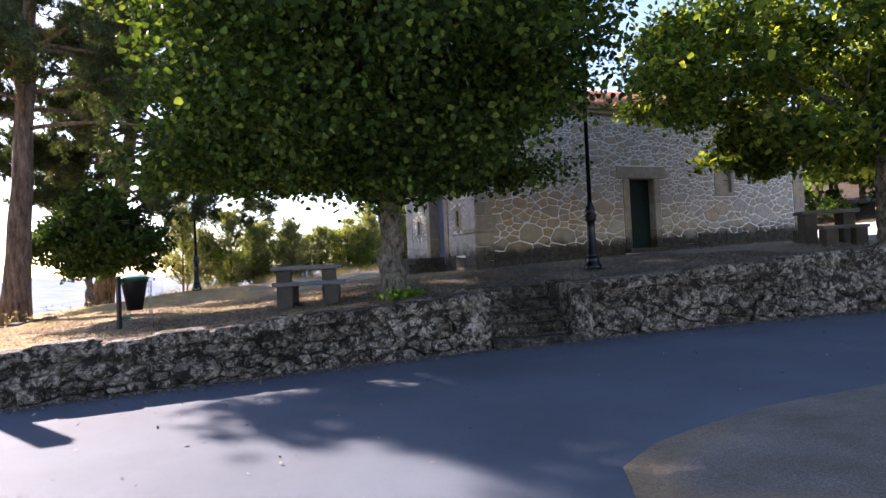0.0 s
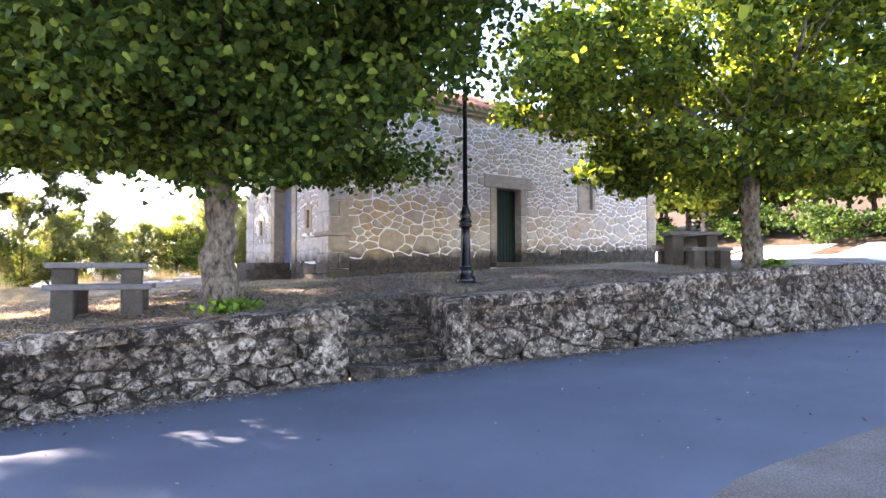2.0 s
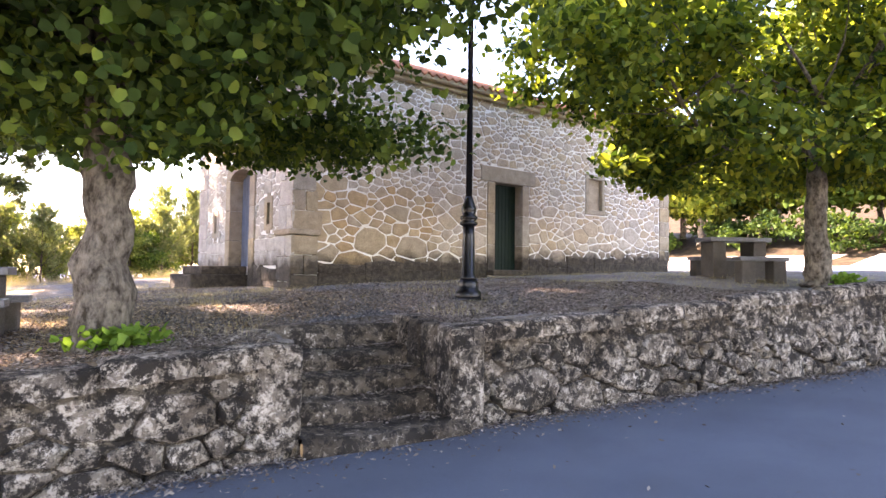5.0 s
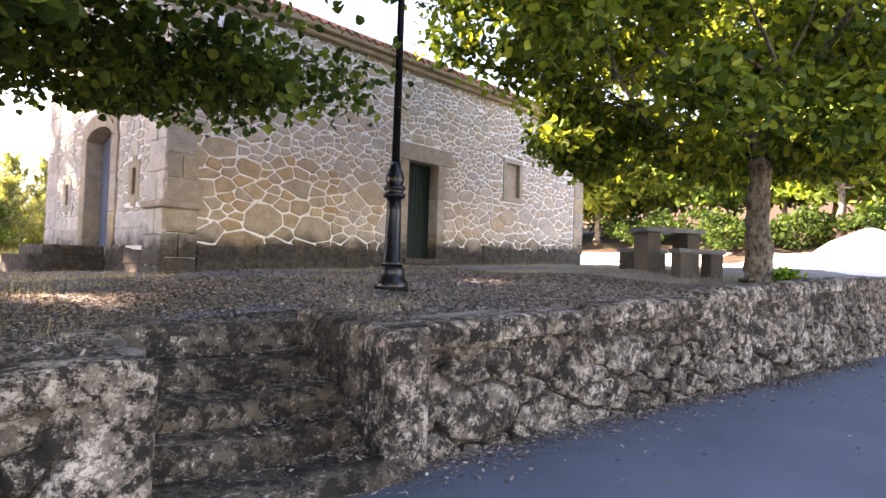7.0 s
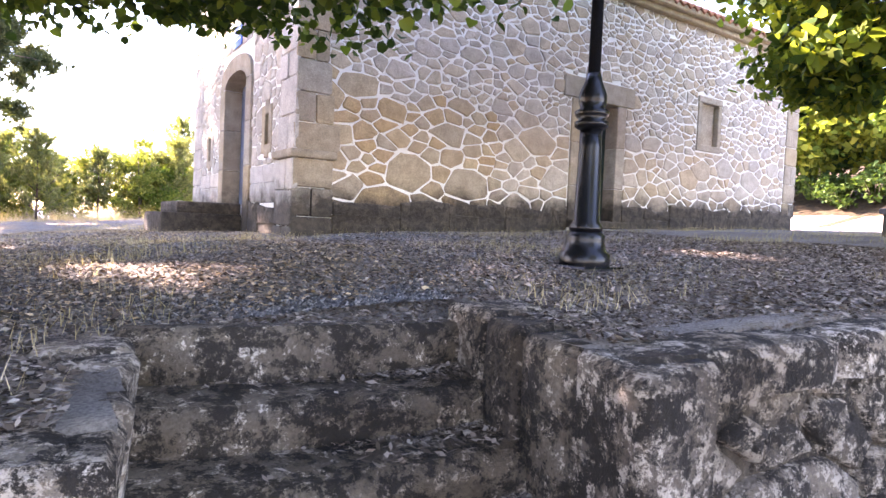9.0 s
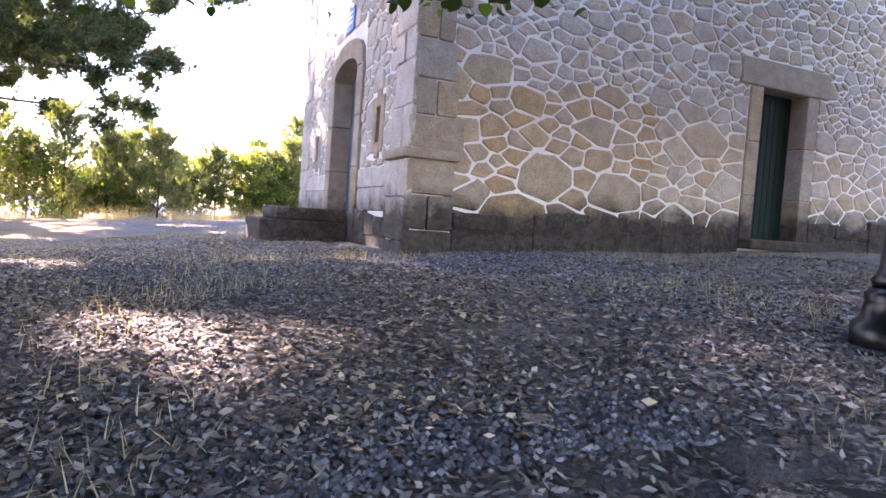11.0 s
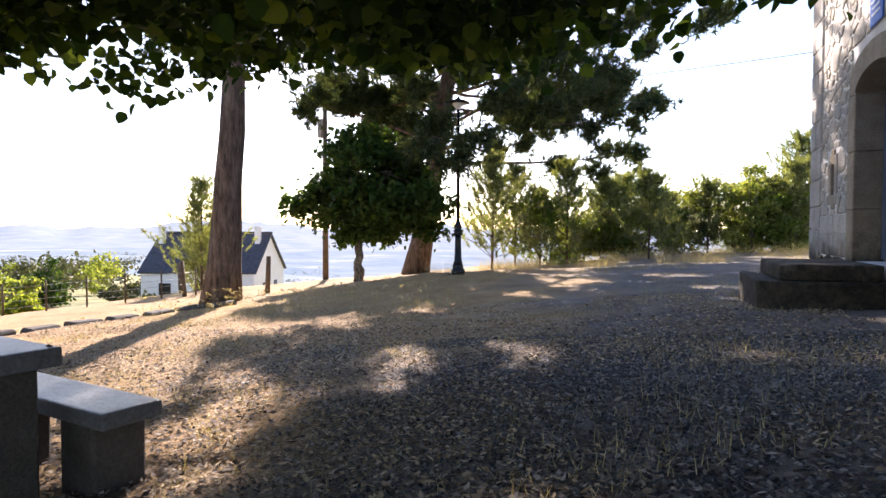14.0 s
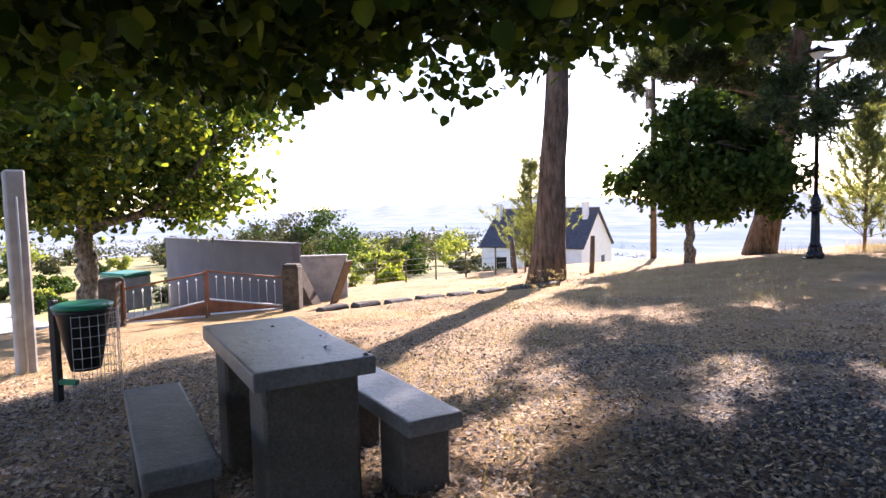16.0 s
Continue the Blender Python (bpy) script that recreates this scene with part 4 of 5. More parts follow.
def broad_tree(name, label, x, y, trunk_h, trunk_r, center, radii, count, leaf, mats, seed, bottom=-0.75, clump=0.42, hollow=0.5, lean=(0, 0), limbs=9, floor=None, fine=False, lobe=1.0, tilt=0.0, per=170, skirt=0):
    r = rng(seed)
    z0 = gz(x, y) - 0.08
    tree = thing(name, label, "tree", at=Matrix.Translation((x, y, z0)))
    n = 26
    pts = [(lean[0] * (i / n) + 0.07 * noise.noise((i * 0.35, seed, 0)), lean[1] * (i / n) + 0.07 * noise.noise((i * 0.35, 0, seed)), (trunk_h + 0.6) * i / n) for i in range(n + 1)]
    rad = [trunk_r * (1 + 0.6 * math.exp(-i * 0.55) - 0.22 * i / n + 0.2 * math.exp(-((i - 5) / 1.5) ** 2) + 0.1 * math.exp(-((i - 13) / 1.5) ** 2)) for i in range(n + 1)]
    part("trunk", bm_tube(pts, rad, 22, rough=0.3), M_BARK, tree, "gnarled grey trunk")
    c = np.array(center) - np.array((x, y, z0))
    pos, cl = crown_points(c, radii, count, r, bottom, hollow, clump, lobe=lobe, per=per)
    if skirt:
        # drooping outer twigs on the yard side, under the crown
        a = r.uniform(0.02, 1.0, skirt // 60) * math.pi
        rad = np.sqrt(r.uniform(0.18, 1.0, len(a)))
        tw = np.stack([c[0] + np.cos(a) * rad * radii[0] * 0.97, c[1] + np.sin(a) * rad * radii[1] * 0.97, floor - z0 + 0.75 + 0.1 * r.normal(0, 1, len(a)) + 0.55 * r.uniform(0, 1, len(a))], 1)
        pos = np.concatenate([pos, np.repeat(tw, 60, 0) + r.normal(0, 1, (len(a) * 60, 3)) * np.array([0.26, 0.26, 0.16])])
        pos = pos[r.permutation(len(pos))]
    if floor is not None:
        low = np.array([floor - z0 + tilt * (0.72 * max(float(ease(p[0] + x, 4.2, 5.4)), float(ease(p[1] + y, 10.9, 11.8))) + 0.1 * float(np.clip(p[1] + y - 12, 0, 2)) + 0.9 * math.exp(-((p[0] + x - 5.3) ** 2 + (p[1] + y - 10.7) ** 2) / 0.9)) + 0.36 * noise.noise((p[0] * 1.1, p[1] * 1.1, seed)) + 0.14 * noise.noise((p[0] * 4, p[1] * 4, seed)) for p in pos])
        pos = pos[pos[:, 2] > low]
    top = np.array(pts[-1])
    for i in range(limbs):
        a = 2 * math.pi * i / limbs + r.uniform(-0.3, 0.3)
        d = np.array([math.cos(a), math.sin(a), r.uniform(-0.1, 0.8)])
        end = c + d * np.array(radii) * 0.72
        p = limb_points(top * (1, 1, 0.86 + 0.1 * (i % 2)), end, r, 7)
        bm = bm_tube(p, [trunk_r * 0.5 * (1 - 0.85 * t) for t in np.linspace(0, 1, 7)], 8, rough=0.12)
        for kk in range(5):
            s = np.array(p[r.randint(2, 6)])
            e = cl[np.argmin(np.linalg.norm(cl - (s + d * 1.2 + r.normal(0, 0.9, 3)), axis=1))]
            bm_tube(limb_points(s, e, r, 5), [trunk_r * 0.12 * (1 - 0.8 * t) for t in np.linspace(0, 1, 5)], 5, bm=bm)
        part("limb", bm, M_BARK, tree)
    cuts = np.array_split(np.arange(len(pos)), len(mats))
    for ids, m in zip(cuts, mats):
        part("crown", leaf_mesh("crown", pos[ids], leaf, r, m, fine=fine), None, tree, "dense crown of broad green leaves")
    return tree


def needle_mesh(name, tips, dirs, r, mat, per=46, length=0.16, width=0.012):
    """Tufts of thin needles round twig ends."""
    n = len(tips) * per
    t = np.repeat(tips, per, 0)
    d = np.repeat(dirs, per, 0) * 0.7 + r.normal(0, 0.75, (n, 3))
    d /= np.linalg.norm(d, axis=1)[:, None]
    s = np.cross(d, r.normal(0, 1, (n, 3)))
    s /= np.linalg.norm(s, axis=1)[:, None] + 1e-9
    b = t + np.repeat(dirs, per, 0) * r.uniform(-0.5, 0.3, (n, 1)) * length * 1.6
    ln = length * r.uniform(0.7, 1.3, (n, 1))
    v = np.stack([b - s * width, b + s * width, b + d * ln], 1).reshape(-1, 3)
    return quads_np(name, v, 3, mat)


def tall_pine(label, x, y, h, r0, lean, seed, low, spread, boughs, sub=10, bias=0.0, tufts=24, wide=0.015):
    r = rng(seed)
    z0 = gz(x, y) - 0.1
    tree = thing("pine_tree", label, "tree", at=Matrix.Translation((x, y, z0)))
    n = 14
    pts = [(lean[0] * i / n + 0.12 * noise.noise((i * 0.4, seed, 0)), lean[1] * i / n, h * i / n) for i in range(n + 1)]
    rad = [r0 * (1 - 0.75 * i / n + 0.4 * math.exp(-i * 1.6)) for i in range(n + 1)]
    part("trunk", bm_tube(pts, rad, 16, rough=0.12), M_BARK_PINE, tree, "tall fissured pine trunk")
    tips, dirs = [], []
    for i in range(boughs):
        f = low + (0.97 - low) * (i + r.uniform(0, 1)) / boughs
        s = np.array(pts[int(f * n)]) + (np.array(pts[min(n, int(f * n) + 1)]) - np.array(pts[int(f * n)])) * (f * n % 1)
        a = i * 2.4 + r.uniform(-0.5, 0.5)
        ln = spread * (1.15 - 0.6 * f) * r.uniform(0.65, 1.15) * (1 + bias * math.cos(a))
        e = s + np.array([math.cos(a) * ln, math.sin(a) * ln, ln * r.uniform(-0.12, 0.35)])
        p = limb_points(s, e, r, 6, 0.09)
        bm = bm_tube(p, [0.075 * (1 - 0.8 * t) for t in np.linspace(0, 1, 6)], 6)
        for kk in range(sub):
            q = np.array(p[2 + kk % 4]) + (np.array(p[min(5, 3 + kk % 4)]) - np.array(p[2 + kk % 4])) * r.uniform(0, 1)
            d = (e - s) / np.linalg.norm(e - s) + r.normal(0, 0.6, 3)
            d /= np.linalg.norm(d)
            w = q + d * r.uniform(0.5, 1.1)
            bm_tube([tuple(q), tuple((q + w) / 2 + r.normal(0, 0.05, 3)), tuple(w)], [0.02, 0.014, 0.006], 4, bm=bm)
            for _ in range(tufts):
                tips.append(q + (w - q) * r.uniform(0.35, 1.15) + r.normal(0, 0.16, 3))
                dirs.append(d * 0.6 + np.array([0, 0, 0.5]) + r.normal(0, 0.3, 3))
        part("bough", bm, M_BARK_PINE, tree)
    part("needles", needle_mesh("needles", np.array(tips), np.array(dirs), r, M_NEEDLE, 20, 0.22, wide), None, tree, "tufts of grey-green needles")
    return tree


broad_tree("linden_tree", "old broad-leaved tree with knobbly pale trunk above the wall", 3.87, 10.62, 2.3, 0.2, (3.8, 10.9, 5.1), (4.0, 4.35, 3.1), 118000, 0.09, [M_LEAF_D, M_LEAF_D, M_LEAF], 11, bottom=-0.86, hollow=0.35, clump=0.36, floor=2.05, fine=True, lobe=0.7, tilt=1.0, per=230, skirt=18000)
# Yellow and dark leaves put this crown's sunlit and inner shaded foliage into colour.
broad_tree("linden_tree", "spreading tree with yellow-green sunlit leaves beside a stone table", 14.3, 9.25, 2.2, 0.18, (14.95, 9.6, 5.0), (4.3, 4.3, 3.4), 72000, 0.135, [M_LEAF_Y, M_LEAF_D, M_LEAF_Y, M_LEAF], 12, bottom=-0.85, clump=0.3, floor=3.15, hollow=0.5, lobe=1.4, per=330)
broad_tree("linden_tree", "leafy roadside tree overhanging the lane", 7.5, -1.0, 2.6, 0.25, (6.8, 0.0, 6.0), (4.2, 4.2, 2.8), 26000, 0.15, [M_LEAF, M_LEAF_Y], 13, clump=0.5)
broad_tree("maple_tree", "small round dark-leaved tree on the yard's edge", -3.3, 27.6, 1.6, 0.13, (-2.85, 27.9, 2.75), (2.5, 2.5, 1.65), 19000, 0.17, [M_LEAF_D], 14, clump=0.26, limbs=9, lobe=1.2)
# Mostly dark leaves: the crown's shade is put into colour, yellow for its lit edge.
broad_tree("linden_tree", "sunlit broad-leaved tree beside the gate", -11.0, 13.9, 1.9, 0.24, (-10.4, 14.2, 4.2), (4.3, 4.3, 3.0), 44000, 0.15, [M_LEAF_D, M_LEAF_D, M_LEAF_Y], 15, clump=0.4, hollow=0.4)
tall_pine("tall pine with bare leaning trunk at the slope's edge", -4.62, 22.95, 15.0, 0.38, (0.9, 0.4), 21, 0.41, 4.3, 40, sub=9, tufts=22, bias=0.25, wide=0.022)
tall_pine("tall pine with spreading boughs beside a lamp post", -3.73, 33.2, 18.0, 0.42, (3.4, -0.5), 22, 0.22, 6.6, 84, bias=0.35, tufts=36, wide=0.023)


# ---- lamps, tables, bin ----
def street_lamp(x, y, label, h=4.5):
    lamp = thing("street_lamp", label, "street lamp", "black iron lamp posts", at=Matrix.Translation((x, y, gz(x, y) - 0.02)) @ Matrix.Diagonal((0.9, 0.9, 1, 1)))
    part("base", bm_lathe([(0.2, 0), (0.2, 0.14), (0.165, 0.17), (0.15, 0.24), (0.155, 0.27), (0.13, 0.3)], 16), M_IRON, lamp)
    part("foot", bm_box((0, 0, 0.025), (0.44, 0.44, 0.06), 0.01), M_IRON, lamp)
    part("pedestal", bm_lathe([(0.125, 0.3), (0.135, 0.33), (0.105, 0.37), (0.088, 0.9), (0.086, 1.02)], 16), M_IRON, lamp, "fluted tapering pedestal")
    part("collar", bm_lathe([(0.088, 1.02), (0.13, 1.04), (0.135, 1.075), (0.1, 1.09), (0.13, 1.12), (0.135, 1.15), (0.095, 1.17), (0.11, 1.22), (0.11, 1.27), (0.07, 1.36), (0.055, 1.42)], 16), M_IRON, lamp, "ringed collar")
    part("shaft", bm_lathe([(0.05, 1.42), (0.04, h - 0.5), (0.055, h - 0.48), (0.055, h - 0.44), (0.036, h - 0.41), (0.034, h - 0.25)], 12), M_IRON, lamp)
    head = part("lantern", bm_lathe([(0.05, h - 0.25), (0.075, h - 0.23), (0.15, h - 0.14), (0.17, h - 0.1)], 16), M_LANTERN, lamp, "shallow milky glass bowl")
    part("cap", bm_lathe([(0.17, h - 0.105), (0.33, h - 0.1), (0.335, h - 0.085), (0.2, h - 0.03), (0.07, h + 0.0), (0.02, h + 0.05), (0.004, h + 0.07)], 20), M_IRON, head, "wide flat metal shade")
    return lamp


street_lamp(8.27, 11.17, "black cast-iron lamp post beside the chapel yard steps")
street_lamp(0.57, 25.7, "black cast-iron lamp post on the grassy crest")


def stone_table(x, y, z, yaw, label, long=1.55, wide=0.66):
    m = Matrix.Translation((x, y, z)) @ Matrix.Rotation(radians(yaw), 4, "Z")
    t = thing("stone_table", label, "table", "granite picnic sets", at=m)
    part("tabletop", bm_box((0, 0, 0.75), (long, wide, 0.08), 0.012, seg=2), M_TABLE, t, "thick granite slab")
    for sx in (-1, 1):
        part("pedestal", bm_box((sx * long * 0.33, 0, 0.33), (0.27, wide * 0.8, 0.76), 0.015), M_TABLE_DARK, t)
    return t


def stone_bench(x, y, z, yaw, label, long=1.5):
    m = Matrix.Translation((x, y, z)) @ Matrix.Rotation(radians(yaw), 4, "Z")
    t = thing("stone_bench", label, "bench", "granite picnic sets", at=m)
    part("seat", bm_box((0, 0, 0.42), (long, 0.28, 0.075), 0.012, seg=2), M_TABLE, t, "granite slab seat")
    for sx in (-1, 1):
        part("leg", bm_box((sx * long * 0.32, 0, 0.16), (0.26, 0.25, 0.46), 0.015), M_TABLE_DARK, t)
    return t


T1Y = 169.8
stone_table(2.69, 12.33, 0.585, T1Y, "thick granite picnic table speckled with fallen leaves", 1.25, 0.53)
stone_bench(2.63, 11.79, 0.625, T1Y, "low granite bench beside the picnic table", 1.26)
stone_bench(2.87, 12.81, 0.625, T1Y, "low granite bench in dappled sun by the table", 1.26)
T2, T2Y = (14.6, 10.85), 151
stone_table(*T2, gz(*T2) - 0.02, T2Y, "granite picnic table in the tree's shade", 1.25, 0.53)
stone_bench(T2[0] + 0.33, T2[1] + 0.6, gz(*T2) - 0.03, T2Y, "low granite bench behind the shaded table", 0.95)
stone_bench(T2[0] - 0.31, T2[1] - 0.66, gz(*T2) - 0.07, T2Y, "low granite bench before the shaded table", 0.95)


def litter_bin(x, y):
    z = gz(x, y) - 0.03
    b = thing("litter_bin", "black hanging bin with green lid and wire guard", "bin", at=Matrix.Translation((x, y, z)) @ Matrix.Rotation(radians(40), 4, "Z"))
    part("post", bm_box((-0.28, 0, 0.43), (0.06, 0.06, 0.92), 0.006), M_BLACK_PL, b)
    tub = part("tub", bm_lathe([(0.1, 0.34), (0.115, 0.32), (0.2, 0.78), (0.215, 0.8), (0.215, 0.83), (0.19, 0.83), (0.18, 0.78)], 20), M_BLACK_PL, b, "black plastic tub")
    part("lid", bm_lathe([(0.225, 0.83), (0.23, 0.855), (0.18, 0.875), (0.05, 0.88)], 20), M_GREEN_PL, b, "green plastic lid")
    for zz in (0.2, 0.78):
        part("bracket", bm_box((-0.2, 0, zz), (0.22, 0.05, 0.045), 0.008), M_GREEN_PL, b)
    for i in range(17):
        a = -1.2 + 3.9 * i / 16
        part("wire", bm_tube([(0.26 * math.cos(a), 0.26 * math.sin(a), 0.02), (0.26 * math.cos(a), 0.26 * math.sin(a), 0.8)], [0.003, 0.003], 4), M_GALV, b)
    for j in range(10):
        part("wire", bm_tube([(0.26 * math.cos(-1.2 + 3.9 * i / 16), 0.26 * math.sin(-1.2 + 3.9 * i / 16), 0.04 + j * 0.083) for i in range(17)], [0.003] * 17, 4), M_GALV, b)


litter_bin(-0.2, 11.96)

# ---- gate and its wall ----
G0, G1 = Vector((-7.9, 13.75, 0)), Vector((-6.75, 17.05, 0))
for p in (G0, G1):
    z = gz(p.x, p.y)
    post = thing("gate_post", "square granite gate post", "gate post", at=Matrix.Translation((p.x, p.y, z - 0.05)) @ Matrix.Rotation(radians(46), 4, "Z"))
    part("shaft", bm_box((0, 0, 0.5), (0.36, 0.36, 1.0), 0.03, jitter=0.01), M_DRESSED, post)
    part("cap", bm_box((0, 0, 1.02), (0.34, 0.34, 0.06), 0.03), M_DRESSED, post)


def gate_leaf(a, b, rise_at_b):
    """One leaf of the low steel gate; its top rail rises towards the middle."""
    z = 0.5 * (gz(a.x, a.y) + gz(b.x, b.y)) + 0.02
    ln = (b - a).length
    ang = math.atan2((b - a).y, (b - a).x)
    m = Matrix.Translation((a.x, a.y, z)) @ Matrix.Rotation(ang, 4, "Z")
    g = thing("metal_gate", "low brown steel gate leaf with thin bars", "gate", "gate leaves", at=m)
    h0, h1 = (0.72, 0.95) if rise_at_b else (0.95, 0.72)
    l0, l1 = (0.08, 0.34) if rise_at_b else (0.34, 0.08)
    part("top_rail", bm_tube([(0, 0, h0), (ln, 0, h1)], [0.022, 0.022], 6), M_RUST, g)
    part("middle_rail", bm_tube([(0, 0, l0 + 0.03), (ln, 0, l1 + 0.03)], [0.016, 0.016], 6), M_PALE, g)
    part("bottom_rail", bm_tube([(0, 0, 0.05), (ln, 0, 0.05)], [0.022, 0.022], 6), M_PALE, g)
    for x in (0.0, ln):
        part("stile", bm_box((x, 0, 0.5), (0.045, 0.045, 0.98 if (x > 0) == rise_at_b else 0.75), 0.004), M_RUST, g)
    v = [(0, 0.008, 0.06), (ln, 0.008, 0.06), (ln, 0.008, l1), (0, 0.008, l0), (0, -0.008, 0.06), (ln, -0.008, 0.06), (ln, -0.008, l1), (0, -0.008, l0)]
    part("sheet", mesh_of("sheet", v, [(0, 1, 2, 3), (7, 6, 5, 4), (0, 4, 5, 1), (1, 5, 6, 2), (2, 6, 7, 3), (3, 7, 4, 0)], M_RUST), None, g, "rust-brown steel sheet")
    n = 9
    for i in range(1, n):
        x = ln * i / n
        t = i / n
        part("bar", bm_tube([(x, 0, l0 + (l1 - l0) * t), (x, 0, h0 + (h1 - h0) * t - 0.12)], [0.007, 0.007], 5), M_BARS, g)
        part("knob", bm_lathe([(0.004, 0), (0.018, 0.02), (0.018, 0.035), (0.004, 0.055)], 8, m=Matrix.Translation((x, 0, h0 + (h1 - h0) * t - 0.13))), M_PALE, g)


mid = (G0 + G1) / 2
gate_leaf(G0 + (G1 - G0) * 0.06, mid - (G1 - G0) * 0.008, True)
gate_leaf(mid + (G1 - G0) * 0.008, G0 + (G1 - G0) * 0.94, False)


def long_wall(name, label, a, b, z0, z1, t, mat):
    a, b = Vector((*a, 0)), Vector((*b, 0))
    d = b - a
    m = Matrix.Translation((a + b) / 2) @ Matrix.Rotation(math.atan2(d.y, d.x), 4, "Z")
    ob = thing(name, label, "wall", kind="structure", at=m)
    part("body", bm_box((0, 0, (z0 + z1) / 2), (d.length, t, z1 - z0), 0.01), mat, ob)
    part("coping", bm_box((0, 0, z1 + 0.03), (d.length + 0.05, t + 0.06, 0.055), 0.01), mat, ob)
    return ob


long_wall("garden_wall", "plain grey rendered wall behind the gate", (-15.0, 16.9), (-7.6, 17.6), -1.5, 1.2, 0.2, M_BLOCK)
long_wall("garden_wall", "short pale rendered wall with leaning planks", (-8.75, 18.3), (-8.1, 19.25), -1.0, 0.8, 0.2, M_CONCRETE)
for i, (x, y, a) in enumerate(((-7.45, 17.75, -38), (-7.2, 17.85, -34), (-7.0, 18.2, 24))):
    pl = thing("plank", "weathered wooden plank leaning on the wall", "plank", "leaning planks", at=Matrix.Translation((x, y, gz(x, y))) @ Matrix.Rotation(radians(10 + 8 * i), 4, "Z") @ Matrix.Rotation(radians(a), 4, "Y"))
    part("board", bm_box((0, 0, 0.5), (0.05, 0.3, 1.2), 0.01), M_WOOD, pl)
kerb = thing("stone_kerb", "rough stone kerb at the slope beyond the gate", "kerb", kind="structure")
for i in range(8):
    x, y = -5.3 + 0.3 * i * 0.9, 17.2 + 0.62 * i
    part("stone", bm_box((x, y, gz(x, y) - 0.01), (0.3, 0.62, 0.2), 0.04, jitter=0.03), M_TABLE_DARK, kerb)

pole = thing("concrete_post", "short square concrete post at the roadside", "post", at=Matrix.Translation((-2.85, 11.8, gz(-2.85, 11.8) - 0.1)))
part("shaft", bm_box((0, 0, 1.2), (0.27, 0.2, 2.4), 0.02), M_CONCRETE, pole)
part("conduit", bm_tube([(0.16, 0, 0), (0.16, 0, 2.1)], [0.014, 0.014], 6), M_CONCRETE, pole)
pole2 = thing("utility_pole", "slim pole with small box behind the round tree", "pole", at=Matrix.Translation((-8.0, 33.5, gz(-8, 33.5) - 0.2)))
part("shaft", bm_tube([(0, 0, 0), (0, 0, 7.6)], [0.13, 0.09], 8), M_WOOD, pole2)
part("box", bm_box((-0.22, 0, 6.6), (0.2, 0.2, 0.8), 0.02), M_CONCRETE, pole2)
for i, (x, y, h) in enumerate(((-9.5, 27.0, 1.3), (-4.6, 34.5, 1.2), (-5.5, 26.0, 1.2), (-12.5, 30, 1.3))):
    fp = thing("fence_post", "dark weathered wooden fence post", "fence post", "old fence posts", at=Matrix.Translation((x, y, gz(x, y) - 0.1)) @ Matrix.Rotation(radians((-6, 14, 3, -3)[i]), 4, "Y"))
    part("stake", bm_tube([(0, 0, 0), (0.01, 0, h * 0.5), (0, 0, h)], [0.08, 0.075, 0.065], 7, rough=0.1), M_WOOD, fp)

# cables
def cable(label, a, b, sag):
    pts = [(a[0] + (b[0] - a[0]) * t, a[1] + (b[1] - a[1]) * t, a[2] + (b[2] - a[2]) * t - sag * 4 * t * (1 - t)) for t in np.linspace(0, 1, 25)]
    ob = thing("overhead_cable", label, "cable")
    part("wire", bm_tube(pts, [0.014] * 25, 5), M_CABLE, ob)


cable("black overhead cable crossing above the yard", (-40, 32, 3.2), (-8.0, 33.5, 6.9), 0.6)
cable("black overhead cable running behind the chapel", (-8.0, 33.5, 6.9), (30, 37, 10.4), 0.6)

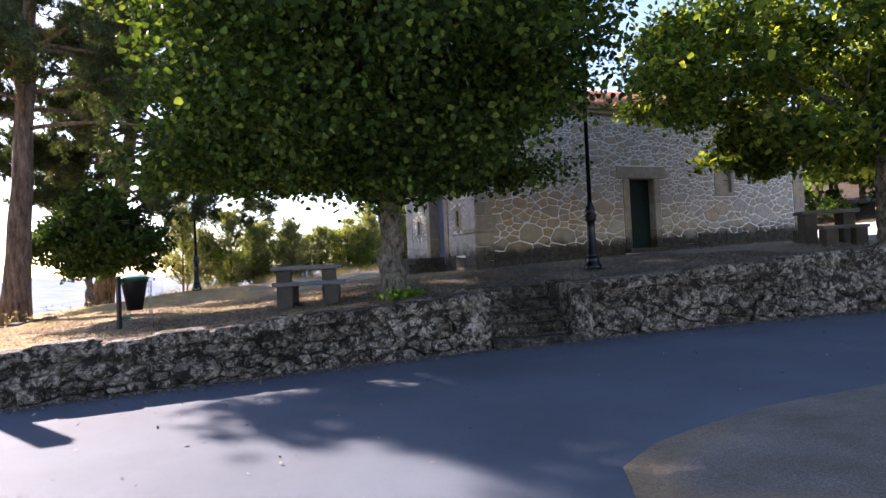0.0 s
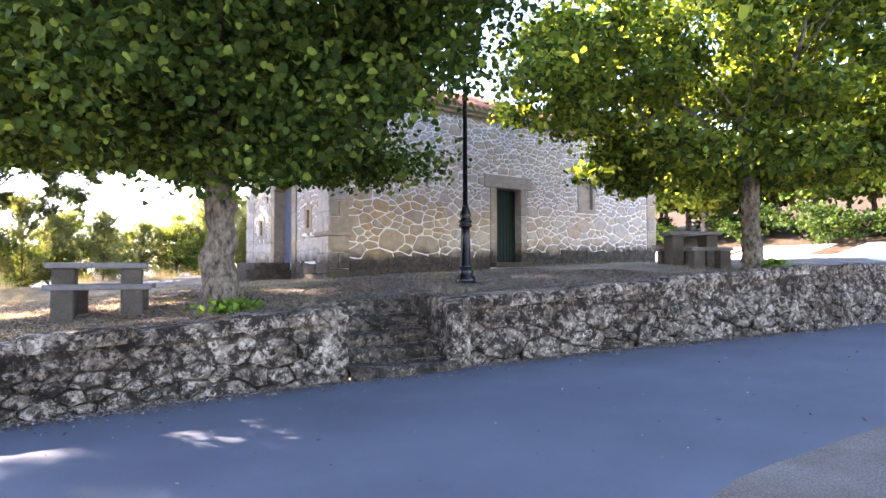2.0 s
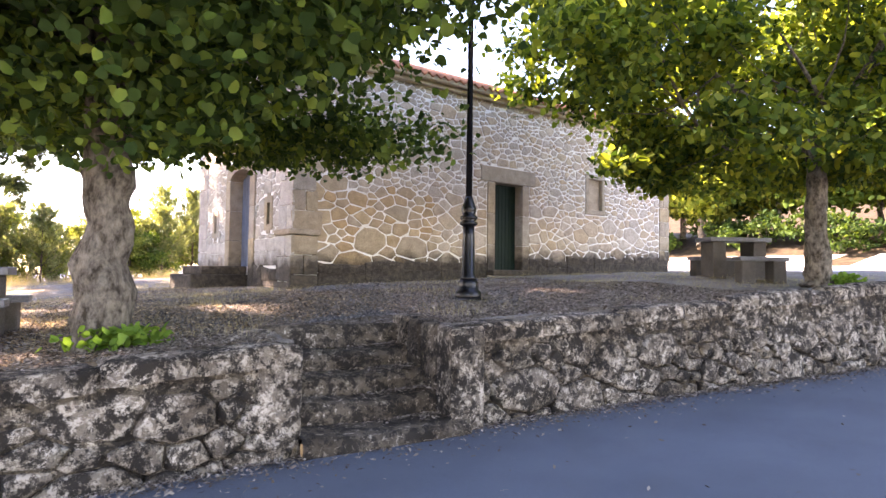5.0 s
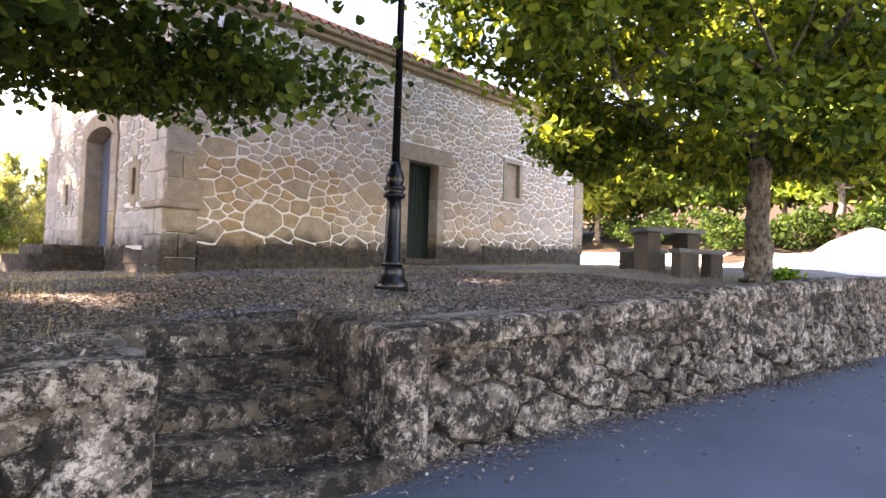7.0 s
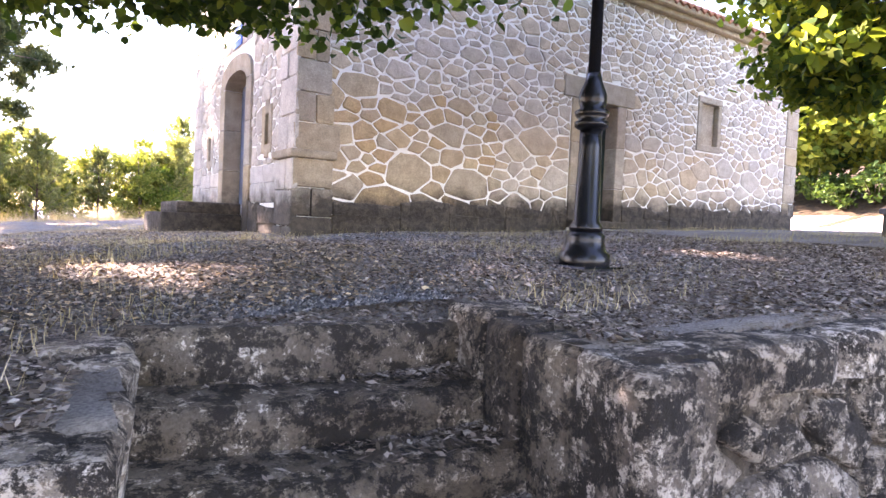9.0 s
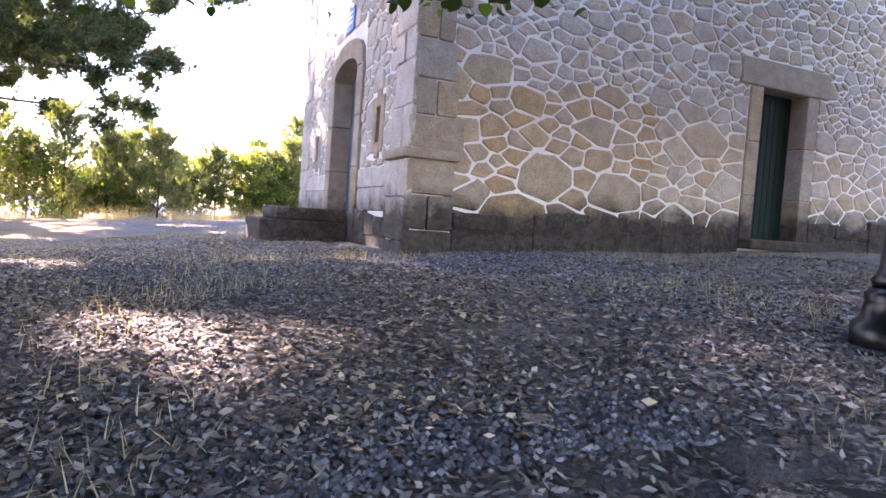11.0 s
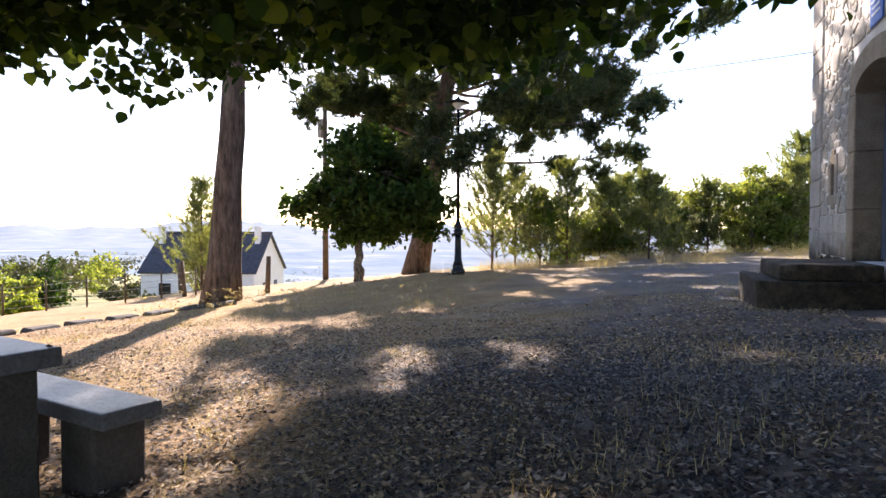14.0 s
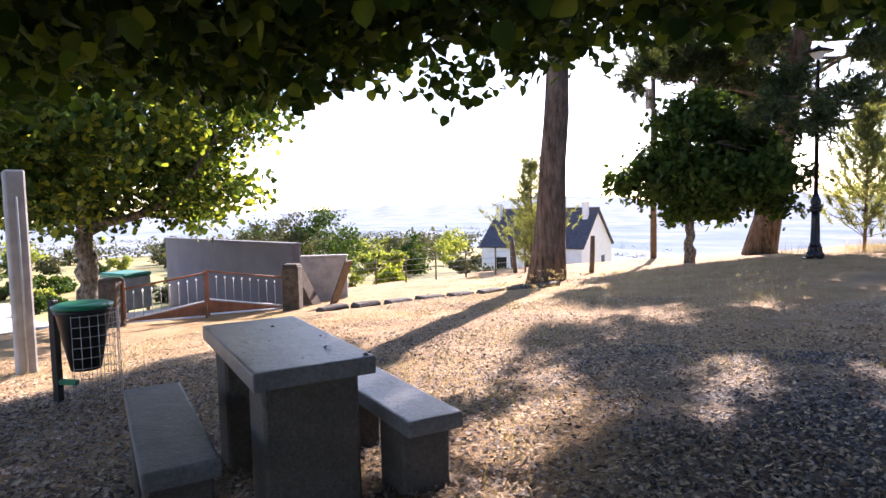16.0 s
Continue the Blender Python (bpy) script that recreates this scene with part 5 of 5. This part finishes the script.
# ---- house below the slope ----
def house():
    h = thing("white_house", "white gabled house with dark slate roof and chimneys", "house", at=Matrix.Translation((-37.2, 61.2, -5.6)) @ Matrix.Rotation(radians(16), 4, "Z") @ Matrix.Scale(1.05, 4))
    w, l, e, rdg = 8.0, 10.5, 3.2, 6.6
    v = [(-l / 2, -w / 2, -3), (l / 2, -w / 2, -3), (l / 2, w / 2, -3), (-l / 2, w / 2, -3), (-l / 2, -w / 2, e), (l / 2, -w / 2, e), (l / 2, w / 2, e), (-l / 2, w / 2, e), (-l / 2, 0, rdg), (l / 2, 0, rdg)]
    part("wall", mesh_of("wall", v, [(0, 1, 5, 4), (1, 2, 6, 9, 5), (2, 3, 7, 6), (3, 0, 4, 8, 7)], M_WHITE), None, h, "white rendered walls")
    for s in (-1, 1):
        ang = math.atan2(rdg - e, w / 2)
        m = Matrix.Translation((0, s * w / 4, (e + rdg) / 2 + 0.08)) @ Matrix.Rotation(-s * ang, 4, "X")
        part("roof", bm_box((0, 0, 0), (l + 0.5, math.hypot(w / 2, rdg - e) + 0.5, 0.16), 0.03, m=m), M_SLATE, h, "dark slate roof slope")
    for x in (-4.8, 4.5):
        ch = part("chimney", bm_box((x, -1.0, rdg - 0.2), (0.5, 0.5, 1.7), 0.02), M_WHITE, h)
        part("chimney_cap", bm_box((x, -1.0, rdg + 0.7), (0.66, 0.66, 0.12), 0.02), M_WHITE, ch)
    for x in (-3, 0.2, 3.2):
        wi = part("window", bm_box((x, -w / 2 - 0.02, 1.6), (1.1, 0.08, 1.2), 0.01), M_DARKGLASS, h)
        part("window_frame", bm_box((x, -w / 2 - 0.05, 0.95), (1.3, 0.16, 0.1), 0.01), M_WHITE, wi)
    for y, z in ((-1.5, 1.6), (1.5, 1.6)):
        wi = part("window", bm_box((l / 2 + 0.02, y, z), (0.08, 0.8, 1.1), 0.01), M_DARKGLASS, h)
        part("window_frame", bm_box((l / 2 + 0.05, y, z - 0.62), (0.16, 1.0, 0.1), 0.01), M_WHITE, wi)
    part("dormer", bm_box((0.8, -2.2, 5.5), (2.6, 1.8, 1.3), 0.05), M_SLATE, h)


house()

# ---- sand heap, container ----
def sand_heap(x, y):
    n, m = 28, 10
    z = gz(x, y) - 0.05
    verts, faces = [(0, 0, 1.55)], []
    for j in range(1, m + 1):
        for i in range(n):
            a = 2 * math.pi * i / n
            r = 3.5 * j / m * (1 + 0.2 * noise.noise((math.cos(a), math.sin(a), 2)))
            verts.append((r * math.cos(a), r * math.sin(a), gz(x + r * math.cos(a), y + r * math.sin(a)) - z - 0.06 + 1.55 * (0.5 + 0.5 * math.cos(math.pi * j / m)) ** 1.1 + 0.16 * noise.noise((r * math.cos(a), r * math.sin(a), 0))))
    for i in range(n):
        faces.append((0, 1 + i, 1 + (i + 1) % n))
        for j in range(m - 1):
            p = 1 + j * n
            faces.append((p + i, p + n + i, p + n + (i + 1) % n, p + (i + 1) % n))
    ob = new("sand_heap", mesh_of("sand_heap", verts, faces, M_HEAP, True))
    ob.matrix_basis = Matrix.Translation((x, y, z))
    tagged(ob, "heap of pale sand on the open ground", "sand heap")


sand_heap(32.3, 10.3)
con = thing("waste_container", "grey-green wheeled waste container by the road", "container", at=Matrix.Translation((-15.0, 15.6, gz(-15, 15.6))) @ Matrix.Rotation(radians(20), 4, "Z"))
part("body", bm_box((0, 0, 0.65), (1.2, 0.9, 1.0), 0.05), M_CONCRETE, con)
part("lid", bm_box((0, 0, 1.2), (1.26, 0.96, 0.12), 0.05), M_GREEN_PL, con)
for sx in (-0.5, 0.5):
    for sy in (-0.35, 0.35):
        part("wheel", bm_lathe([(0.08, -0.02), (0.1, 0), (0.08, 0.02)], 10, m=Matrix.Translation((sx, sy, 0.1)) @ Matrix.Rotation(math.pi / 2, 4, "X")), M_BLACK_PL, con)


# ---- young pines, shrubs and the woods ----
def young_pine(x, y, h, seed, mat=None):
    r = rng(seed)
    z0 = gz(x, y) - 0.1
    tree = thing("young_pine", "slender young pine in the dry meadow", "tree", "young pines", at=Matrix.Translation((x, y, z0)))
    bm = bm_tube([(0, 0, 0), (0.03, 0, h * 0.5), (0, 0.02, h)], [0.05 * h / 4, 0.035 * h / 4, 0.008], 6)
    tips, dirs = [], []
    levels = int(h * 2.6)
    for i in range(levels):
        f = 0.12 + 0.88 * i / levels
        for kk in range(6):
            a = kk * 1.05 + i * 0.7 + r.uniform(-0.3, 0.3)
            ln = h * 0.42 * (1.05 - f) * r.uniform(0.4, 1.35) + 0.12
            s = np.array([0, 0, f * h])
            e = s + np.array([math.cos(a) * ln, math.sin(a) * ln, ln * r.uniform(0.3, 1.1)])
            bm_tube([tuple(s), tuple(e)], [0.012, 0.004], 3, bm=bm)
            for t in np.arange(0.3, 1.01, 0.14):
                tips.append(s + (e - s) * t + r.normal(0, 0.07, 3))
                dirs.append((e - s) / ln * 0.7 + np.array([0, 0, 0.6]))
    part("trunk", bm, M_BARK_PINE, tree)
    part("needles", needle_mesh("needles", np.array(tips), np.array(dirs), r, mat or M_NEEDLE_Y, 20, 0.19, 0.019), None, tree)


def shrub(x, y, rx, rz, seed, mat=None, leaf=0.11, count=2600, name="shrub", label="rounded green shrub in the dry meadow", cat="shrub"):
    r = rng(seed)
    ob = thing(name, label, cat, "meadow shrubs" if name == "shrub" else "", at=Matrix.Translation((x, y, gz(x, y) - 0.05)))
    pos, cl = crown_points((0, 0, rz * 0.55), (rx, rx, rz * 0.55), count, r, -0.95, 0.45, 0.16 * rx, gaps=0.3)
    pos[:, 2] = np.abs(pos[:, 2])
    part("foliage", leaf_mesh("foliage", pos, leaf, r, mat or M_SHRUB, 0.0), None, ob)
    bm = bmesh.new()
    for i in range(6):
        bm_tube([(0, 0, 0), tuple(cl[r.randint(len(cl))])], [0.03, 0.008], 4, bm=bm)
    part("stems", bm, M_BARK, ob)


rr = rng(77)
for i in range(17):
    t = i / 16
    x, y = -0.5 + 13.5 * t + rr.uniform(-0.6, 0.6), 33 + 5 * t + rr.uniform(-2.5, 3.5)
    young_pine(x, y, rr.uniform(2.6, 4.6), 100 + i)
for i in range(16):
    t = i / 15
    x, y = 1.5 + 13 * t + rr.uniform(-0.8, 0.8), 34.5 + 4 * t + rr.uniform(-2, 3)
    shrub(x, y, rr.uniform(1.0, 1.8), rr.uniform(1.6, 2.8) + 0.5 * t, 200 + i, M_SHRUB if i % 3 else M_LEAF, 0.1, 4600)
young_pine(-13.4, 32.2, 5.2, 150)
young_pine(-14.6, 33.6, 3.6, 151)
for i in range(11):
    d, ang = rr.uniform(52, 74), radians(90 + rr.uniform(58, 69))
    s = rr.uniform(1.8, 2.9)
    shrub(5 + d * math.cos(ang), 10 + d * math.sin(ang), s, s * 2.5, 700 + i, (M_SCRUB, M_LEAF_D)[i % 2], 0.24, 2000, label="bushy green tree at the field's edge")
for i in range(95):
    a = rr.uniform(0.0, 1.0)
    d = rr.uniform(6.8, 14.0) ** 2
    ang = radians(126 + 52 * a)
    x, y = 5 + d * math.cos(ang) * 1.0, 10 + d * math.sin(ang)
    if -48 < x < -26 and 48 < y < 72:
        continue
    s = rr.uniform(0.6, 1.5) * (1 + d / 80) * (0.55 if d < 75 else 1.0)
    shrub(x, y, s, s * rr.uniform(1.1, 1.7), 300 + i, (M_SCRUB, M_SCRUB, M_LEAF_D, M_SHRUB)[i % 4], 0.14 + d / 380, 750)
for i in range(26):
    x, y = 36.6 + rr.uniform(-0.4, 2.5), -2 + 42 * i / 26 + rr.uniform(-0.6, 0.6)
    shrub(x, y, rr.uniform(1.0, 1.7), rr.uniform(1.2, 2.2), 500 + i, M_LEAF_D, 0.2, 900, label="dark undergrowth shrub along the wooded bank")
for i in range(46):
    x, y = 36.6 + rr.uniform(0, 8), -8 + 62 * i / 46 + rr.uniform(-1, 1)
    h = rr.uniform(5, 9)
    broad_tree("woodland_tree", "shaded tree of the dense wood behind the open ground", x, y, h * 0.4, rr.uniform(0.12, 0.2), (x, y, gz(x, y) + h * 0.62), (2.9, 2.9, h * 0.45), 3300, 0.36, [(M_LEAF, M_LEAF_Y, M_LEAF_D)[i % 3]], 400 + i, clump=0.55, limbs=5)

# the field beyond the slope: a young round tree, a yellow bush and a wire fence
broad_tree("young_tree", "small round-crowned young tree in the dry field", -27.6, 33.4, 1.1, 0.09, (-27.6, 33.4, gz(-27.6, 33.4) + 2.0), (1.5, 1.5, 0.9), 3200, 0.2, [M_SHRUB], 801, clump=0.2, limbs=5)
shrub(-19.0, 28.2, 0.75, 0.95, 802, M_LEAF_Y, 0.12, 1600, label="yellow-green bush beside the wire fence")
fence = thing("wire_fence", "low galvanised wire fence with thin posts along the field", "fence")
fence_at = [(-14.6 + 5.2 * t, 20.6 + 6.8 * t) for t in np.linspace(0, 1, 9)]
for x, y in fence_at:
    part("post", bm_tube([(x, y, gz(x, y) - 0.1), (x, y, gz(x, y) + 0.95)], [0.03, 0.026], 6), M_WOOD, fence)
for up in (0.2, 0.4, 0.6, 0.8):
    part("wire", bm_tube([(x, y, gz(x, y) + up) for x, y in fence_at], [0.006] * len(fence_at), 4), M_GALV, fence)

# far scrub and woods, down the valley
def far_scrub():
    r = rng(909)
    out = []
    for i in range(1300):
        d = 130 + 900 * r.uniform(0, 1) ** 1.7
        a = radians(120 + 62 * r.uniform(0, 1))
        x, y = 5 + d * math.cos(a), 10 + d * math.sin(a)
        if noise.noise((x * 0.014, y * 0.014, 3)) < 0.06:
            continue
        s = r.uniform(1.2, 3.2)
        p = r.normal(0, 1, (26, 3)) * np.array([s, s, s * 0.5]) + np.array([x, y, gz(x, y) + s * 0.7])
        p[:, 2] = np.maximum(p[:, 2], gz(x, y))
        out.append(p)
    tagged(new("far_woods", leaf_mesh("far_woods", np.concatenate(out), 1.1, r, M_SCRUB, 0.0)), "scattered dark scrub and woods down the valley", "woods", kind="stuff")


far_scrub()


# far hills
def hills():
    verts, faces = [], []
    n, m = 200, 5
    for i in range(n + 1):
        a = radians(60 + 140 * i / n)
        for j in range(m):
            d = 1700 + 500 * j
            hgt = (j / (m - 1)) * (95 + 60 * noise.fractal((a * 5, 0.3, 0), 0.7, 2.1, 6)) * (0.55 + 0.5 * math.sin((a - 1.0) * 1.6) ** 2)
            verts.append((d * math.cos(a), d * math.sin(a), -75 + max(hgt, 0) * 1.12))
    for i in range(n):
        for j in range(m - 1):
            p = i * m + j
            faces.append((p, p + 1, p + m + 1, p + m))
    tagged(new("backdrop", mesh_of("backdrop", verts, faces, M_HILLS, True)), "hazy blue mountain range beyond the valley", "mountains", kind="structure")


hills()


# ---- ground litter ----
def scatter_litter():
    r = rng(9)
    n = 560000
    x, y = r.uniform(-1, 12.5, n), r.uniform(7.8, 18, n)
    keep = (y > wall_y(x) + 0.2) & ~((x > CX0 - 0.2) & (y > CY0 - 0.2)) & (r.uniform(0, 1, n) < np.exp(-(np.clip(y - 9.5, 0, 20) / 3.0)))
    x, y = x[keep], y[keep]
    dx, dy = x - ST_O.x, y - ST_O.y
    u, w = dx * math.cos(ST_A) + dy * math.sin(ST_A), -dx * math.sin(ST_A) + dy * math.cos(ST_A)
    k2 = ~((u > -0.1) & (u < ST_W + 0.1) & (w < ST_D + 0.04))
    x, y, u, w = x[k2], y[k2], u[k2], w[k2]
    z = yard_z(x, y) + 0.05 * np.array([noise.noise((a * 0.6, b * 0.6, 0)) for a, b in zip(x, y)]) 
    z = notch_z(u, w, z) + 0.012 + 0.012 * r.uniform(0, 1, len(x))
    # thinner straw and chips over the open yard
    m = 150000
    xs, ys = r.uniform(-4.5, 7.3, m), r.uniform(11, 20, m)
    ok = np.array([noise.noise((a * 0.8, b * 0.8, 4)) + 0.5 * noise.noise((a * 2.6, b * 2.6, 7)) for a, b in zip(xs, ys)]) > r.uniform(-0.35, 0.5, m)
    xs, ys = xs[ok], ys[ok]
    zs = yard_z(xs, ys) + 0.05 * np.array([noise.noise((a * 0.6, b * 0.6, 0)) for a, b in zip(xs, ys)]) + 0.01 + 0.01 * r.uniform(0, 1, len(xs))
    return r, np.stack([x, y, z], 1), np.stack([xs, ys, zs], 1)


def chips(pos, size, r, mat=None):
    """Small flat scraps of leaf, straw and stone, one four-cornered piece each."""
    n = len(pos)
    a = r.uniform(0, 2 * np.pi, n)
    d = np.stack([np.cos(a), np.sin(a), r.normal(0, 0.25, n)], 1)
    s = np.stack([-np.sin(a), np.cos(a), r.normal(0, 0.35, n)], 1)
    ln = size * r.uniform(0.6, 1.8, (n, 1))
    wd = size * r.uniform(0.12, 0.8, (n, 1))
    v = np.stack([pos - d * ln, pos + s * wd, pos + d * ln * 0.8, pos - s * wd * 0.7], 1).reshape(-1, 3)
    return quads_np("leaf_litter", v, 4, mat or M_LITTER)


lr, lpos, spos = scatter_litter()
k = Mat("leaf_litter", 0.9, 0, 0.2)
k.color(k.ramp(k.island(), [(0.0, (0.055, 0.042, 0.033)), (0.4, (0.13, 0.10, 0.076)), (0.75, (0.24, 0.20, 0.165)), (1.0, (0.46, 0.39, 0.32))]))
M_LITTER = k.m
k = Mat("straw", 0.9, 0, 0.2)
k.color(k.ramp(k.island(), [(0.0, (0.11, 0.078, 0.05)), (0.4, (0.34, 0.24, 0.14)), (1.0, (0.74, 0.57, 0.36))]))
M_STRAW = k.m
tagged(new("straw", chips(spos, 0.018, lr, M_STRAW)), "pale dry straw scattered over the open yard", "straw", kind="stuff")
k = Mat("gravel_chips", 0.85, 0, 0.3)
k.color(k.ramp(k.island(), [(0.0, (0.03, 0.03, 0.032)), (0.5, (0.105, 0.103, 0.102)), (0.85, (0.22, 0.21, 0.20)), (1.0, (0.42, 0.39, 0.35))]))
M_GRAVEL = k.m


def gravel(n):
    """Loose angular chippings, four-sided cones, thickest in the middle of the yard."""
    r = rng(19)
    x, y = r.uniform(1.5, 10.5, n), r.uniform(10.6, 16.5, n)
    m = np.array([noise.noise((a * 0.5, b * 0.5, 9)) + 0.4 * noise.noise((a * 1.9, b * 1.9, 2)) for a, b in zip(x, y)])
    ok = (m + 0.4 - 0.16 * np.abs(x - 6.4) > r.uniform(-0.3, 0.45, n)) & ~((x > CX0 - 0.1) & (y > CY0 - 0.1)) & (y > wall_y(x) + ST_D + 0.25)
    x, y = x[ok], y[ok]
    z = yard_z(x, y) + 0.05 * np.array([noise.noise((a * 0.6, b * 0.6, 0)) for a, b in zip(x, y)])
    p = np.stack([x, y, z + 0.004], 1)
    s = r.uniform(0.005, 0.016, (len(p), 1))
    a = r.uniform(0, 2 * np.pi, len(p))
    ring = [p + np.stack([np.cos(a + t), np.sin(a + t), np.zeros(len(p))], 1) * s * r.uniform(0.7, 1.3, (len(p), 1)) for t in (0, 1.6, 3.1, 4.7)]
    top = p + np.stack([r.normal(0, 0.3, len(p)), r.normal(0, 0.3, len(p)), np.full(len(p), 0.85)], 1) * s
    v = np.stack([top, *ring], 1)
    c = (np.arange(len(p)) * 5)[:, None]
    f = np.concatenate([c + np.array([[0, i, i % 4 + 1]]) for i in (1, 2, 3, 4)], 1).ravel()
    me = bpy.data.meshes.new("gravel")
    me.vertices.add(len(p) * 5)
    me.vertices.foreach_set("co", np.ascontiguousarray(v, dtype=np.float32).ravel())
    me.loops.add(len(f))
    me.loops.foreach_set("vertex_index", f.astype(np.int32))
    me.polygons.add(len(f) // 3)
    me.polygons.foreach_set("loop_start", np.arange(0, len(f), 3, dtype=np.int32))
    me.materials.append(M_GRAVEL)
    me.update(calc_edges=True)
    tagged(new("gravel", me), "grey angular gravel chippings over the yard", "gravel", kind="stuff")


gravel(240000)
tagged(new("leaf_litter", chips(lpos, 0.018, lr)), "dry fallen leaves strewn over the yard", "leaves", kind="stuff")


def road_debris():
    """Leaves blown against the foot of the wall, and a few on the asphalt."""
    r = rng(71)
    n = 15000
    x = r.uniform(-7, 15, n)
    off = 0.03 + r.exponential(0.13, n)
    y = wall_y(x) - off
    x2 = r.uniform(-4, 13, 420)
    y2 = wall_y(x2) - r.uniform(0.3, 5.0, 420)
    x, y = np.concatenate([x, x2]), np.concatenate([y, y2])
    keep = (x < 5.1) | (x > 6.55) | (y < 9.2)
    x, y = x[keep], y[keep]
    out = [np.stack([x, y, road_z(x, y) + 0.02 + 0.01 * r.uniform(0, 1, len(x))], 1)]
    # drifts in the corners of the treads
    rise, run = (ST_TOP - ST_LOW) / (ST_N + 1), ST_D / ST_N
    for i in range(ST_N):
        m = 420
        u = np.clip(ST_W - 0.02 - np.abs(r.exponential(0.28, m)), 0.03, ST_W)
        v = np.clip((i + 1) * run - r.exponential(0.09, m), i * run + 0.06, (i + 1) * run)
        sag = -0.03 * np.sin(np.pi * u / ST_W)
        out.append(np.array([tuple(ST_M @ Vector((a, b, ST_LOW + rise * (i + 1) + s + 0.018))) for a, b, s in zip(u, v, sag)]))
    return np.concatenate(out), r


dpos, dr = road_debris()
tagged(new("leaf_debris", chips(dpos, 0.02, dr)), "brown leaf debris blown along the wall's foot", "leaves", kind="stuff")


def grass(name, label, region, count, h, seed, mat):
    r = rng(seed)
    x, y = r.uniform(region[0], region[1], count), r.uniform(region[2], region[3], count)
    ok = np.array([noise.noise((a * 0.55, b * 0.55, seed)) > 0.0 for a, b in zip(x, y)]) & (y > wall_y(x) + 0.5) & ~((x > CX0 - 0.3) & (y > CY0 - 0.3) & (y < CY1) & (x < CX1))
    x, y = x[ok], y[ok]
    b = np.stack([x, y, yard_z(x, y) - 0.01], 1)
    n = len(b)
    lean = r.normal(0, 0.35, (n, 3))
    lean[:, 2] = 1
    s = r.normal(0, 1, (n, 3))
    s[:, 2] = 0
    s /= np.linalg.norm(s, axis=1)[:, None]
    ln = h * r.uniform(0.4, 1.4, (n, 1))
    v = np.stack([b - s * 0.0025, b + s * 0.0025, b + lean * ln], 1).reshape(-1, 3)
    tagged(new(name, quads_np(name, v, 3, mat)), label, "grass", kind="stuff")


grass("dry_grass", "thin dry straw-coloured grass in the yard", (-6, 18, 9.5, 27), 90000, 0.085, 31, M_GRASS)
grass("meadow_grass", "tall pale meadow grass along the crest", (-1, 22, 27, 46), 60000, 0.4, 32, M_GRASS)


def umbels():
    """Dry flower stalks with pale heads at the edge of the slope."""
    r = rng(47)
    v = []
    for i in range(150):
        x, y = r.uniform(-4.2, 2.2), 20.6 + r.normal(0, 0.7)
        z, h = gz(x, y), r.uniform(0.12, 0.42)
        top = np.array([x + r.normal(0, 0.05), y + r.normal(0, 0.05), z + h])
        b = np.array([x, y, z - 0.02])
        v += [b - (0.003, 0, 0), b + (0.003, 0, 0), top]
        for _ in range(9):
            c = top + r.normal(0, 1, 3) * (0.035, 0.035, 0.012)
            d = r.normal(0, 0.014, (3, 3))
            v += [c + d[0], c + d[1], c + d[2]]
    tagged(new("dry_umbels", quads_np("dry_umbels", np.array(v), 3, M_GRASS)), "pale dried flower stalks at the slope's edge", "weeds", kind="stuff")


umbels()


def weeds(x, y, seed):
    r = rng(seed)
    p = np.stack([x + r.normal(0, 0.16, 420), y + r.normal(0, 0.1, 420), np.full(420, gz(x, y)) + r.uniform(0.02, 0.16, 420)], 1)
    ob = new("weed_clump", leaf_mesh("weed_clump", p, 0.08, r, M_FRESH, 0.0))
    tagged(ob, "fresh green shoots at the foot of the trunk", "weeds", kind="stuff")


weeds(3.95, 10.42, 5)
weeds(14.6, 8.95, 6)

# ---- stones of the walls ----
lay_stones(side_place, CX0 + 0.42, CX1 - 0.52, 1.42, EAVE - 0.08, side_size, [(SD[0] - 0.25, SD[1] + 0.25, 1.2, SD[3] + 0.39), (SW[0] - 0.14, SW[1] + 0.14, SW[2] - 0.14, SW[3] + 0.15)], 41, 300, 1.6)
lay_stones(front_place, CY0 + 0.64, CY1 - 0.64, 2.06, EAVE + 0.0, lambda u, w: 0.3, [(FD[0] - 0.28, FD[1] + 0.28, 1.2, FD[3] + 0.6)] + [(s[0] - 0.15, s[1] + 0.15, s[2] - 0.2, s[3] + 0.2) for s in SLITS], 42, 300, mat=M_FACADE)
lay_wall(-10.0, -3.0, 51, False)
lay_wall(-3.0, 5.07, 52, True)
lay_wall(6.58, 14.0, 53, True)
lay_wall(14.0, 36.0, 54, False)


# ---- fallen leaves on the near table ----
def table_leaves():
    r = rng(88)
    a = radians(T1Y)
    u, w = r.uniform(-0.6, 0.6, 34), r.uniform(-0.25, 0.25, 34)
    p = np.stack([2.69 + u * math.cos(a) - w * math.sin(a), 12.33 + u * math.sin(a) + w * math.cos(a), np.full(34, 0.585 + 0.794)], 1)
    me = chips(p, 0.014, r)
    tagged(new("fallen_leaves", me), "small dry leaves lying on the granite tabletop", "leaves", kind="stuff")


table_leaves()
